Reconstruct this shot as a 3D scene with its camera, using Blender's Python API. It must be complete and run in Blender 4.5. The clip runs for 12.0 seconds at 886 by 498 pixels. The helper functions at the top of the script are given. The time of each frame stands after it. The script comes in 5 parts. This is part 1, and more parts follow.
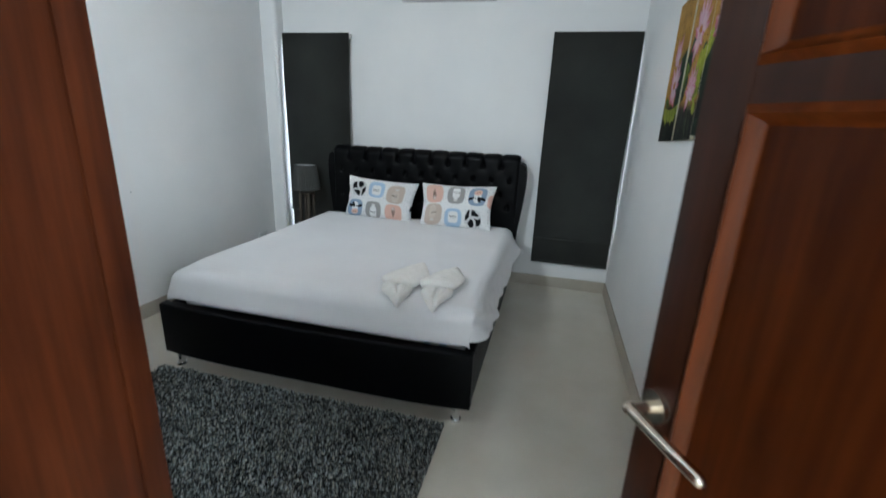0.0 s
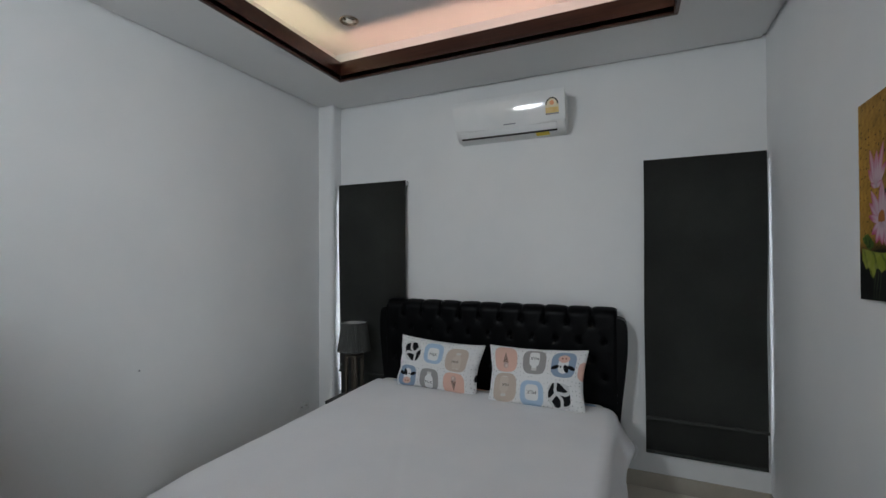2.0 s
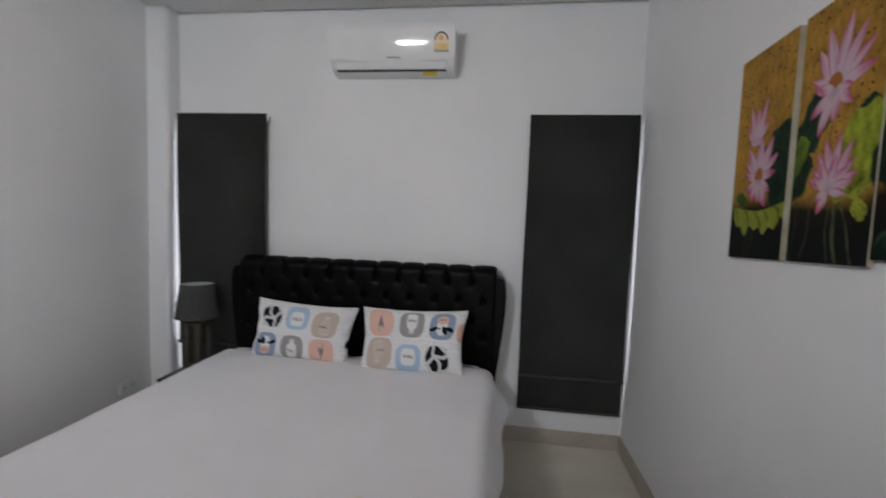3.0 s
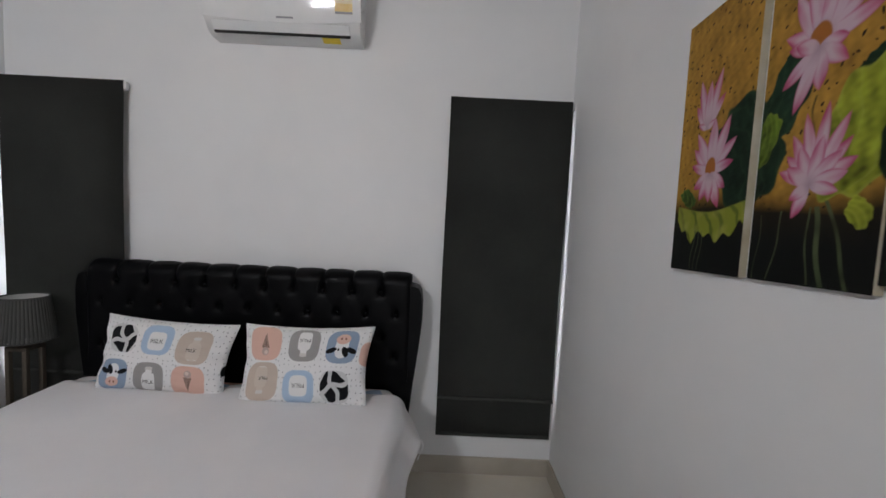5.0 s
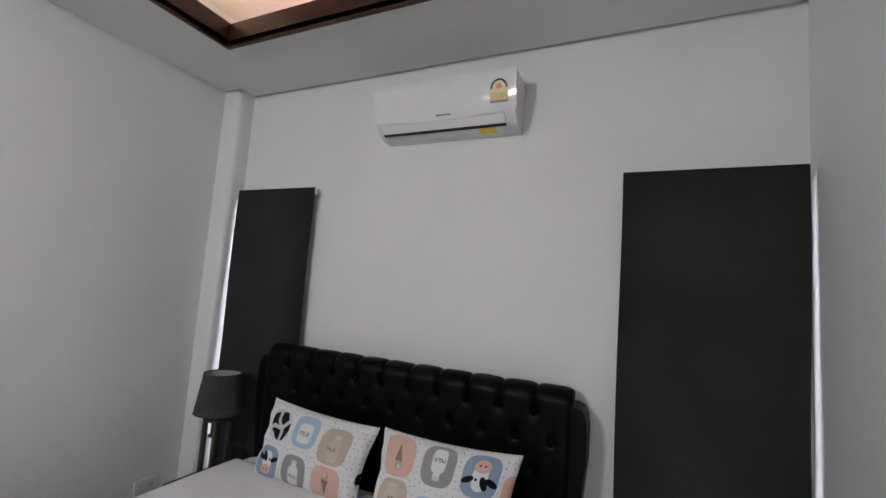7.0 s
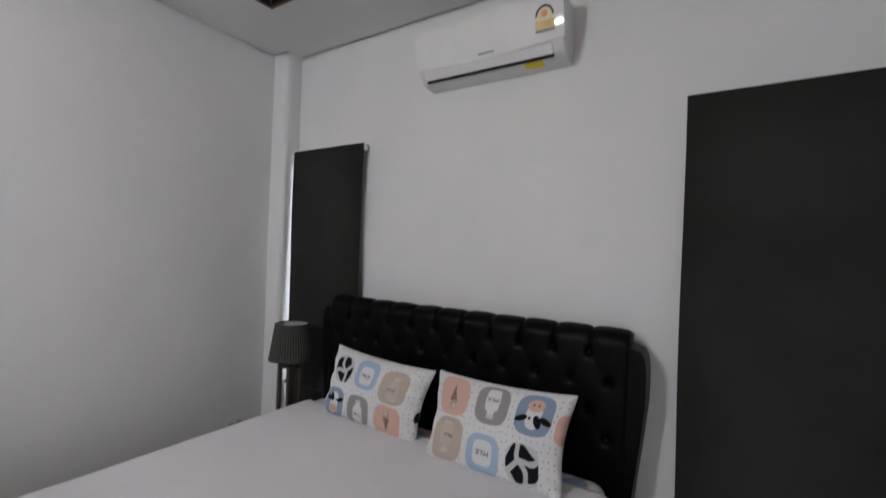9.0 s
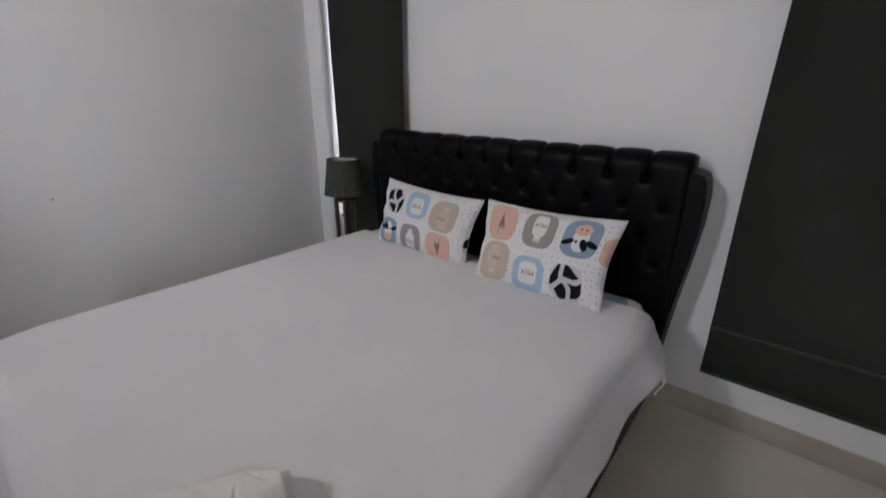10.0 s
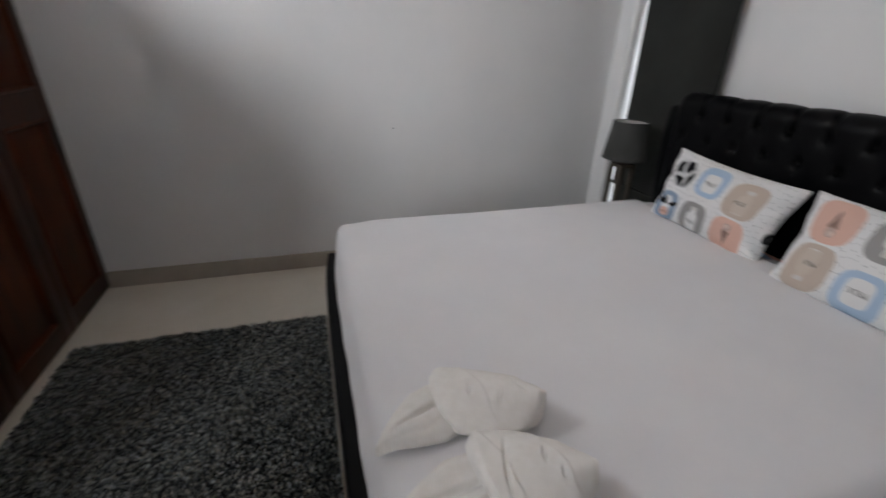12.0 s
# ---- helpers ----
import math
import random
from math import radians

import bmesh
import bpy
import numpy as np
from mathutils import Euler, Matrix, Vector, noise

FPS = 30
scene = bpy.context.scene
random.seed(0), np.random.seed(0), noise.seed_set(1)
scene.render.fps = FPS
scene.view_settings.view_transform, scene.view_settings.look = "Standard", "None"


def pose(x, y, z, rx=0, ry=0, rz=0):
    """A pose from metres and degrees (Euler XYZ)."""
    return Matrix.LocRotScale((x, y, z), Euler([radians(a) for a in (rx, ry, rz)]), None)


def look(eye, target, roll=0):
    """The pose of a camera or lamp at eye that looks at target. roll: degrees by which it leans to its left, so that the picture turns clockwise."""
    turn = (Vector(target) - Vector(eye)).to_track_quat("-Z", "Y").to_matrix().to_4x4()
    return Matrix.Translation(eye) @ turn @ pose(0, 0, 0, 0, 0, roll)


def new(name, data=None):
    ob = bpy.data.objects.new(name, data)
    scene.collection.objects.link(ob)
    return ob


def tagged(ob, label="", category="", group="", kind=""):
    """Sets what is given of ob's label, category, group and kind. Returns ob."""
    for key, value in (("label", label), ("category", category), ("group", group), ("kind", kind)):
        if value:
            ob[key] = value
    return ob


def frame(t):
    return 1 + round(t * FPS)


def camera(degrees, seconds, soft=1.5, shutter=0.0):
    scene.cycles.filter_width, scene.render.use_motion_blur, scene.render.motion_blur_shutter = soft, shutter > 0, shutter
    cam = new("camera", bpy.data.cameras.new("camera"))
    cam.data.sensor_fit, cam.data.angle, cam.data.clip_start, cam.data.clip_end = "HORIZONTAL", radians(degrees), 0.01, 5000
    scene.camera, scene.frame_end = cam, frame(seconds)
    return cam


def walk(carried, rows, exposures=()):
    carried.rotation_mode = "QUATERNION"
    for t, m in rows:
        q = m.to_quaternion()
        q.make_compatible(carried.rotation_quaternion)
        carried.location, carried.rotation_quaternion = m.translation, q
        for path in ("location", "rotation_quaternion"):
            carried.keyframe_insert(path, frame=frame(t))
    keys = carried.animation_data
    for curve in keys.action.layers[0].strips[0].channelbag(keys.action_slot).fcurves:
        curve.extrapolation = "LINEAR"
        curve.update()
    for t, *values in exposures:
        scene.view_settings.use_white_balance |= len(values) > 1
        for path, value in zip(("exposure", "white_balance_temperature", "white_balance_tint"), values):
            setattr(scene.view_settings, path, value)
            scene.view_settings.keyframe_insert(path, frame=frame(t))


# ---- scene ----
cam = camera(92.0, 12.0, shutter=0.35)
PATH = [
    (0, (0.072, 0.102, 1.475), (-0.381, 1.963, 0.9), 2.5),
    (0.5, (-0.044, 0.315, 1.525), (-0.539, 2.223, 1.183), 2.7),
    (1, (-0.109, 0.481, 1.563), (-0.637, 2.408, 1.47), 1.4),
    (1.5, (-0.122, 0.681, 1.592), (-0.82, 2.556, 1.589), 0.4),
    (2, (-0.11, 0.847, 1.584), (-0.916, 2.678, 1.603), -0.3),
    (2.5, (-0.156, 0.994, 1.549), (-0.862, 2.865, 1.554), 0.9),
    (3, (-0.203, 1.155, 1.52), (-0.457, 3.133, 1.372), 2.0),
    (3.5, (-0.123, 1.256, 1.491), (-0.126, 3.238, 1.224), 3.1),
    (3.7, (-0.053, 1.29, 1.499), (-0.034, 3.274, 1.244), 3.3),
    (5.3, (-0.048, 1.665, 1.558), (-0.051, 3.662, 1.452), 2.4),
    (5.5, (-0.078, 1.719, 1.58), (-0.128, 3.717, 1.515), 2.6),
    (6, (-0.095, 1.804, 1.584), (-0.53, 3.755, 1.657), 3.3),
    (6.5, (-0.016, 1.883, 1.601), (-0.732, 3.742, 1.778), 4.1),
    (6.7, (0.021, 1.904, 1.598), (-0.761, 3.734, 1.792), 4.3),
    (8.3, (0.08, 1.975, 1.582), (-0.862, 3.729, 1.774), 3.0),
    (8.5, (0.075, 1.971, 1.564), (-0.901, 3.707, 1.753), 2.8),
    (9, (0.093, 1.983, 1.515), (-0.989, 3.665, 1.527), 2.1),
    (9.5, (0.098, 1.989, 1.464), (-1.055, 3.58, 1.093), 1.2),
    (10, (0.094, 2.004, 1.421), (-1.09, 3.465, 0.741), 0.5),
    (10.5, (0.094, 1.992, 1.382), (-1.08, 3.344, 0.49), 1.8),
    (11, (0.093, 1.985, 1.38), (-1.082, 3.319, 0.462), 3.0),
    (11.5, (0.094, 1.95, 1.386), (-1.326, 3.03, 0.483), 1.6),
    (12, (0.066, 1.866, 1.395), (-1.657, 2.418, 0.543), 2.0),
]
EXPOSURES = [
    (0.0, 0.42, 5850, 0), (0.5, 0.3, 5900, -2), (1.0, -0.06, 5900, -3), (1.5, -0.34, 5950, 3), (2.0, -0.34, 6150, 5), (2.5, -0.27, 6300, 9), (3.0, -0.05, 6420, 11),
    (3.5, 0.0, 6450, 12), (5.5, 0.05, 6500, 12), (8.5, -0.1, 6480, 12), (10.5, -0.01, 6480, 12), (12.0, 0.08, 6500, 11),
]
walk(cam, [(t, look(eye, target, roll)) for t, eye, target, roll in PATH], EXPOSURES)

# ---- world, sun and large lights ----
XL, XR, YF, YB, CEIL = -2.69, 0.66, 0.15, 4.05, 2.895

world = bpy.data.worlds.new("daylight")
scene.world = world
world.use_nodes = True
wn = world.node_tree.nodes
sky = wn.new("ShaderNodeTexSky")
sky.sky_type, sky.sun_disc, sky.sun_elevation, sky.sun_rotation = "NISHITA", False, radians(48), radians(150)
wn["Background"].inputs[1].default_value = 0.12
world.node_tree.links.new(sky.outputs[0], wn["Background"].inputs[0])


def lamp(name, m, power, sx, sy, colour, spread=180):
    data = bpy.data.lights.new(name, "AREA")
    data.shape, data.size, data.size_y, data.energy, data.color = "RECTANGLE", sx, sy, power, colour
    data.spread = radians(spread)
    ob = new(name, data)
    ob.matrix_basis = m
    return ob


sun = bpy.data.lights.new("sun", "SUN")
sun.energy, sun.angle, sun.color = 3.0, radians(0.6), (1.0, 0.95, 0.88)
sun_ob = new("sun", sun)
sun_ob.matrix_basis = look((9, 1.5, 8), (0, 2, 0))

# daylight at the assumed high window, then two fill lamps added at invented hall windows
# this window is out of view, assumed from the air conditioner's highlight
lamp("window_daylight", look((-1.53, 0.13, 2.56), (-1.32, 3.0, 1.35)), 35, 0.42, 0.27, (0.94, 0.97, 1.0))
lamp("hall_fill", look((1.44, -0.56, 1.5), (0.2, 0.0, 1.35)), 84, 0.95, 1.8, (0.95, 0.97, 1.0))
lamp("hall_front_fill", look((0.25, -2.55, 1.4), (0.25, 0.0, 1.3)), 30, 1.2, 1.8, (0.95, 0.97, 1.0))
# light strips behind the wooden fascia of the tray ceiling
WARM = (1.0, 0.62, 0.42)
TX0, TX1, TY0, TY1 = -2.105, 0.115, 1.15, 3.48
COVE = 3.2
for x, y, sx, sy, turn, colour in ((-1.0, TY1 + 0.07, 2.15, 0.03, (186, 0), (1.0, 0.56, 0.40)), (-1.0, TY0 - 0.07, 2.15, 0.03, (174, 0), WARM),
                                   (TX0 - 0.07, 2.315, 0.03, 2.25, (180, 6), (1.0, 0.76, 0.46)), (TX1 + 0.07, 2.315, 0.03, 2.25, (180, -6), WARM)):
    lamp("cove_strip", pose(x, y, 2.955, turn[0], turn[1], 0), COVE, sx, sy, colour)


# ---- materials ----
class Nodes:
    """A short way to write a node material."""

    def __init__(self, name):
        self.mat = bpy.data.materials.new(name)
        self.mat.use_nodes = True
        self.t = self.mat.node_tree
        self.bsdf = self.t.nodes["Principled BSDF"]
        self.coord = self.t.nodes.new("ShaderNodeTexCoord").outputs["Object"]

    def node(self, kind, **values):
        n = self.t.nodes.new(kind)
        for key, value in values.items():
            n.inputs[key.replace("_", " ")].default_value = value
        return n

    def link(self, a, b):
        self.t.links.new(a, b)
        return self

    def scaled(self, sx, sy, sz):
        n = self.node("ShaderNodeMapping", Scale=(sx, sy, sz))
        self.link(self.coord, n.inputs["Vector"])
        return n.outputs[0]

    def noise(self, scale, detail=4.0, rough=0.55, vector=None):
        n = self.node("ShaderNodeTexNoise", Scale=scale, Detail=detail, Roughness=rough)
        self.link(vector or self.coord, n.inputs["Vector"])
        return n.outputs[0]

    def ramp(self, fac, stops, constant=False):
        n = self.node("ShaderNodeValToRGB")
        n.color_ramp.interpolation = "CONSTANT" if constant else "LINEAR"
        e = n.color_ramp.elements
        while len(e) < len(stops):
            e.new(0.5)
        for el, (p, c) in zip(e, stops):
            el.position, el.color = p, (*c, 1)
        self.link(fac, n.inputs[0])
        return n.outputs[0]

    def mul(self, a, b, op="MULTIPLY"):
        n = self.node("ShaderNodeMath")
        n.operation = op
        for i, v in enumerate((a, b)):
            if isinstance(v, (int, float)):
                n.inputs[i].default_value = v
            else:
                self.link(v, n.inputs[i])
        return n.outputs[0]

    def bump(self, height, strength, distance):
        n = self.node("ShaderNodeBump", Strength=strength, Distance=distance)
        self.link(height, n.inputs["Height"])
        self.link(n.outputs[0], self.bsdf.inputs["Normal"])
        return self

    def rough(self, value, fac=None, lo=None, hi=None):
        self.bsdf.inputs["Roughness"].default_value = value
        if fac is not None:
            n = self.node("ShaderNodeMapRange")
            n.inputs["To Min"].default_value, n.inputs["To Max"].default_value = lo, hi
            self.link(fac, n.inputs["Value"])
            self.link(n.outputs[0], self.bsdf.inputs["Roughness"])
        return self

    def base(self, socket):
        self.link(socket, self.bsdf.inputs["Base Color"])
        return self

    def set(self, **values):
        for key, value in values.items():
            self.bsdf.inputs[key.replace("_", " ")].default_value = value
        return self


def mixed(name, c1, c2, scale, rough, bump_scale=0, bump=0.0, metal=0.0, spec=0.5, detail=4.0, spread=(0.35, 0.65)):
    n = Nodes(name)
    f = n.noise(scale, detail)
    n.base(n.ramp(f, [(spread[0], c1), (spread[1], c2)]))
    n.set(Metallic=metal, Specular_IOR_Level=spec)
    n.rough(rough, f, max(rough - 0.06, 0.02), rough + 0.06)
    if bump:
        n.bump(n.noise(bump_scale, 3.0), 0.6, bump)
    return n.mat


def wood(name, dark, light, rough, axis="z", coat=0.3, spec=0.22):
    n = Nodes(name)
    s = {"z": (34, 34, 1.6), "x": (1.6, 34, 34), "y": (34, 1.6, 34)}[axis]
    grain = n.noise(1.0, 6.0, 0.62, n.scaled(*s))
    cloud = n.noise(3.0, 2.0)
    f = n.mul(n.mul(grain, 0.75), n.mul(cloud, 0.35), "ADD")
    n.base(n.ramp(f, [(0.34, dark), (0.55, tuple((a + b) / 2 for a, b in zip(dark, light))), (0.72, light)]))
    n.rough(rough, grain, rough - 0.08, rough + 0.1).set(Coat_Weight=coat, Coat_Roughness=0.22, Specular_IOR_Level=spec)
    n.bump(grain, 0.25, 0.0006)
    return n.mat


WALL = mixed("wall_paint", (0.76, 0.765, 0.77), (0.81, 0.81, 0.81), 1.3, 0.62, 220, 0.0004, spec=0.25)
CEILING = mixed("ceiling_paint", (0.72, 0.72, 0.72), (0.77, 0.765, 0.76), 1.1, 0.8, 180, 0.0003, spec=0.2)
FLOOR = mixed("polished_tile", (0.64, 0.59, 0.50), (0.70, 0.655, 0.57), 2.6, 0.07, 60, 0.00006, spec=0.5, detail=8.0)
SKIRT = mixed("skirting_tile", (0.40, 0.36, 0.30), (0.46, 0.42, 0.355), 4.0, 0.55, 80, 0.0002)
GROUT = mixed("grout", (0.55, 0.52, 0.47), (0.62, 0.59, 0.54), 30, 0.85)
MAHOGANY = wood("mahogany_door", (0.021, 0.0040, 0.0010), (0.082, 0.018, 0.0036), 0.34, "z", 0.0, 0.12)
MAHOGANY_DARK = wood("dark_mahogany", (0.014, 0.0042, 0.0020), (0.052, 0.015, 0.0062), 0.34, "z", 0.08, 0.22)
# the door mouldings' orange highlight, put into a brighter wood colour
LIT_MOULDING = wood("mahogany_highlight", (0.055, 0.0115, 0.0025), (0.150, 0.036, 0.0068), 0.34, "z", 0.0, 0.1)
WARDROBE = wood("mahogany_wardrobe", (0.018, 0.0044, 0.0017), (0.078, 0.0185, 0.0056), 0.36, "z", 0.05, 0.16)
FASCIA = wood("fascia_wood", (0.030, 0.010, 0.006), (0.075, 0.027, 0.015), 0.4, "x")
LAMPWOOD = wood("grey_wood", (0.045, 0.037, 0.029), (0.10, 0.082, 0.064), 0.6, "z", 0.0)
STEEL = mixed("brushed_nickel", (0.64, 0.57, 0.49), (0.74, 0.67, 0.58), 40, 0.24, metal=1.0)
CHROME = mixed("chrome", (0.78, 0.78, 0.78), (0.85, 0.85, 0.85), 30, 0.1, metal=1.0)
WHITE_PLASTIC = mixed("white_plastic", (0.80, 0.81, 0.81), (0.84, 0.84, 0.84), 6, 0.08, spec=0.5)
MATT_PLASTIC = mixed("matt_white_plastic", (0.70, 0.70, 0.70), (0.75, 0.75, 0.74), 8, 0.45)
DARK = mixed("dark_slot", (0.012, 0.012, 0.012), (0.022, 0.022, 0.022), 20, 0.6)
YELLOW = mixed("yellow_label", (0.72, 0.52, 0.02), (0.80, 0.60, 0.05), 30, 0.45)
LABEL_CREAM = mixed("cream_label", (0.76, 0.62, 0.36), (0.84, 0.74, 0.54), 22, 0.4)
LABEL_SAND = mixed("sand_print", (0.72, 0.50, 0.16), (0.80, 0.60, 0.26), 30, 0.45)
LABEL_GREY = mixed("grey_print", (0.24, 0.25, 0.27), (0.32, 0.33, 0.35), 40, 0.5)
LABEL_ORANGE = mixed("orange_print", (0.75, 0.30, 0.12), (0.82, 0.38, 0.18), 40, 0.5)
LABEL_BLACK = mixed("black_print", (0.012, 0.012, 0.013), (0.025, 0.025, 0.025), 40, 0.6)
TOWEL = mixed("white_terry", (0.85, 0.825, 0.79), (0.90, 0.88, 0.85), 40, 0.95, 700, 0.0014, spec=0.1)
CANVAS_EDGE = mixed("canvas_edge", (0.40, 0.34, 0.22), (0.56, 0.52, 0.42), 9, 0.8, 600, 0.0004)
GLASS_FRAME = mixed("white_aluminium", (0.72, 0.72, 0.72), (0.78, 0.78, 0.78), 9, 0.35)


def leather():
    n = Nodes("black_leatherette")
    f = n.noise(5.0, 5.0)
    n.base(n.ramp(f, [(0.3, (0.0010, 0.0010, 0.0014)), (0.7, (0.0026, 0.0026, 0.0034))]))
    grain = n.node("ShaderNodeTexVoronoi", Scale=420.0)
    n.link(n.coord, grain.inputs["Vector"])
    h = n.mul(grain.outputs[0], n.mul(n.noise(26.0, 3.0), 1.6), "ADD")
    n.rough(0.42, f, 0.34, 0.5).set(Specular_IOR_Level=0.11)
    n.bump(h, 0.3, 0.0007)
    return n.mat


def fabric(name, c1, c2, weave, bump, rough=0.9, sheen=0.0):
    n = Nodes(name)
    f = n.noise(2.2, 5.0)
    fine = n.noise(1.0, 2.0, 0.6, n.scaled(weave, weave, weave * 0.12))
    cross = n.noise(1.0, 2.0, 0.6, n.scaled(weave * 0.12, weave, weave))
    both = n.mul(fine, cross, "ADD")
    g = n.mul(n.mul(f, 0.6), n.mul(both, 0.22), "ADD")
    n.base(n.ramp(g, [(0.36, c1), (0.66, c2)]))
    n.rough(rough).set(Specular_IOR_Level=0.06, Sheen_Weight=sheen)
    n.bump(both, 0.5, bump)
    return n.mat


LEATHER = leather()
BLIND = fabric("charcoal_blackout_cloth", (0.042, 0.043, 0.041), (0.062, 0.063, 0.059), 700, 0.0006)
SHEET = fabric("white_cotton", (0.78, 0.775, 0.80), (0.85, 0.845, 0.86), 900, 0.0003, 0.85, 0.1)
SHADE = fabric("grey_pleated_cloth", (0.050, 0.051, 0.049), (0.088, 0.089, 0.085), 600, 0.0005)
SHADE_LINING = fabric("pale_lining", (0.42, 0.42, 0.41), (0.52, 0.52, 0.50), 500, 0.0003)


def printed(name, attribute, rough, bump_scale, bump, coat=0.0):
    """Cloth or canvas whose print is stored on the mesh."""
    n = Nodes(name)
    a = n.node("ShaderNodeAttribute")
    a.attribute_name = attribute
    n.base(a.outputs["Color"])
    n.rough(rough).set(Specular_IOR_Level=0.15, Coat_Weight=coat, Coat_Roughness=0.35)
    n.bump(n.noise(bump_scale, 3.0), 0.5, bump)
    return n.mat


PILLOW = printed("printed_cotton", "print", 0.9, 160, 0.0006)
PAINTING = printed("painted_canvas", "print", 0.6, 420, 0.0006, 0.0)


def fitted_sheet():
    n = Nodes("patterned_fitted_sheet")
    v = n.node("ShaderNodeTexVoronoi", Scale=9.0)
    n.link(n.coord, v.inputs["Vector"])
    n.base(n.ramp(v.outputs["Color"], [(0.0, (0.78, 0.78, 0.78)), (0.5, (0.36, 0.50, 0.66)), (0.68, (0.78, 0.78, 0.78)), (0.82, (0.75, 0.42, 0.32))], True))
    n.rough(0.9)
    n.bump(n.noise(30.0), 0.4, 0.002)
    return n.mat


FITTED = fitted_sheet()


def rug_pile():
    n = Nodes("shaggy_yarn")
    g = n.node("ShaderNodeNewGeometry")
    tuft = n.mul(n.mul(n.noise(85.0, 1.0), 0.5, "SUBTRACT"), 1.5)
    f = n.mul(n.mul(g.outputs["Random Per Island"], 0.72), n.mul(tuft, 0.14, "ADD"), "ADD")
    n.base(n.ramp(f, [(0.0, (0.007, 0.008, 0.009)), (0.22, (0.034, 0.039, 0.039)), (0.42, (0.110, 0.120, 0.118)), (0.58, (0.25, 0.26, 0.25)), (0.74, (0.52, 0.53, 0.50))], True))
    hue = n.mul(n.mul(g.outputs["Random Per Island"], 37.0), 1.0, "MODULO")
    tint = n.node("ShaderNodeMix")
    tint.data_type, tint.blend_type = "RGBA", "MULTIPLY"
    tint.inputs["Factor"].default_value = 0.75
    n.link(n.bsdf.inputs["Base Color"].links[0].from_socket, tint.inputs[6])
    n.link(n.ramp(hue, [(0.0, (0.90, 0.98, 1.03)), (0.3, (1.0, 0.99, 0.97)), (0.62, (1.10, 1.0, 0.86)), (0.85, (0.88, 0.93, 1.08))], True), tint.inputs[7])
    n.base(tint.outputs[2])
    n.rough(0.85).set(Specular_IOR_Level=0.2)
    return n.mat


PILE = rug_pile()
RUG_BACK = mixed("rug_backing", (0.012, 0.013, 0.014), (0.03, 0.032, 0.033), 60, 0.95)


def glass():
    n = Nodes("window_glass")
    n.set(Base_Color=(1, 1, 1, 1), Roughness=0.02, Transmission_Weight=1.0, IOR=1.45)
    return n.mat


GLASS = glass()


def outdoors():
    n = Nodes("bright_outdoors")
    f = n.noise(1.2, 3.0)
    n.base(n.ramp(f, [(0.3, (0.7, 0.75, 0.8)), (0.7, (0.9, 0.92, 0.95))]))
    n.link(n.ramp(f, [(0.3, (0.80, 0.86, 0.95)), (0.7, (0.95, 0.97, 1.0))]), n.bsdf.inputs["Emission Color"])
    n.set(Emission_Strength=4.5)
    return n.mat


OUTDOORS = outdoors()


# ---- mesh helpers ----
def thing(name, at, label, category, group="", kind=""):
    ob = new(name)
    ob.empty_display_size = 0.1
    ob.location = at
    return tagged(ob, label, category, group, kind)


def finish(bm, name, material, smooth=None):
    me = bpy.data.meshes.new(name)
    bm.to_mesh(me)
    bm.free()
    for m in (material if isinstance(material, (list, tuple)) else (material,)):
        me.materials.append(m)
    if smooth is not None:
        me.shade_smooth()
        if smooth < 180:
            me.set_sharp_from_angle(angle=radians(smooth))
    return me


def under(ob, parent):
    ob.parent = parent
    if parent.parent is None:
        ob.matrix_parent_inverse = parent.matrix_basis.inverted()
    return ob


def part(name, bm, material, parent, label="", smooth=35):
    ob = under(new(name, finish(bm, name, material, smooth)), parent)
    return tagged(ob, label)


def structure(name, bm, material, label, category, smooth=None):
    return tagged(new(name, finish(bm, name, material, smooth)), label, category, "", "structure")


def box(bm, x0, x1, y0, y1, z0, z1, bevel=0.0, seg=2):
    made = bmesh.ops.create_cube(bm, size=1.0, matrix=Matrix.LocRotScale(((x0 + x1) / 2, (y0 + y1) / 2, (z0 + z1) / 2), None, (x1 - x0, y1 - y0, z1 - z0)))
    if bevel:
        edges = {e for v in made["verts"] for e in v.link_edges}
        bmesh.ops.bevel(bm, geom=list(edges), offset=bevel, segments=seg, profile=0.6, affect="EDGES", clamp_overlap=True)
    return bm


def boxed(*args, **kw):
    return box(bmesh.new(), *args, **kw)


def tube(bm, a, b, r0, r1=None, seg=20):
    a, b = Vector(a), Vector(b)
    m = Matrix.Translation((a + b) / 2) @ (b - a).to_track_quat("Z", "Y").to_matrix().to_4x4()
    bmesh.ops.create_cone(bm, cap_ends=True, segments=seg, radius1=r0, radius2=r0 if r1 is None else r1, depth=(b - a).length, matrix=m)
    return bm


def tubed(*args, **kw):
    return tube(bmesh.new(), *args, **kw)


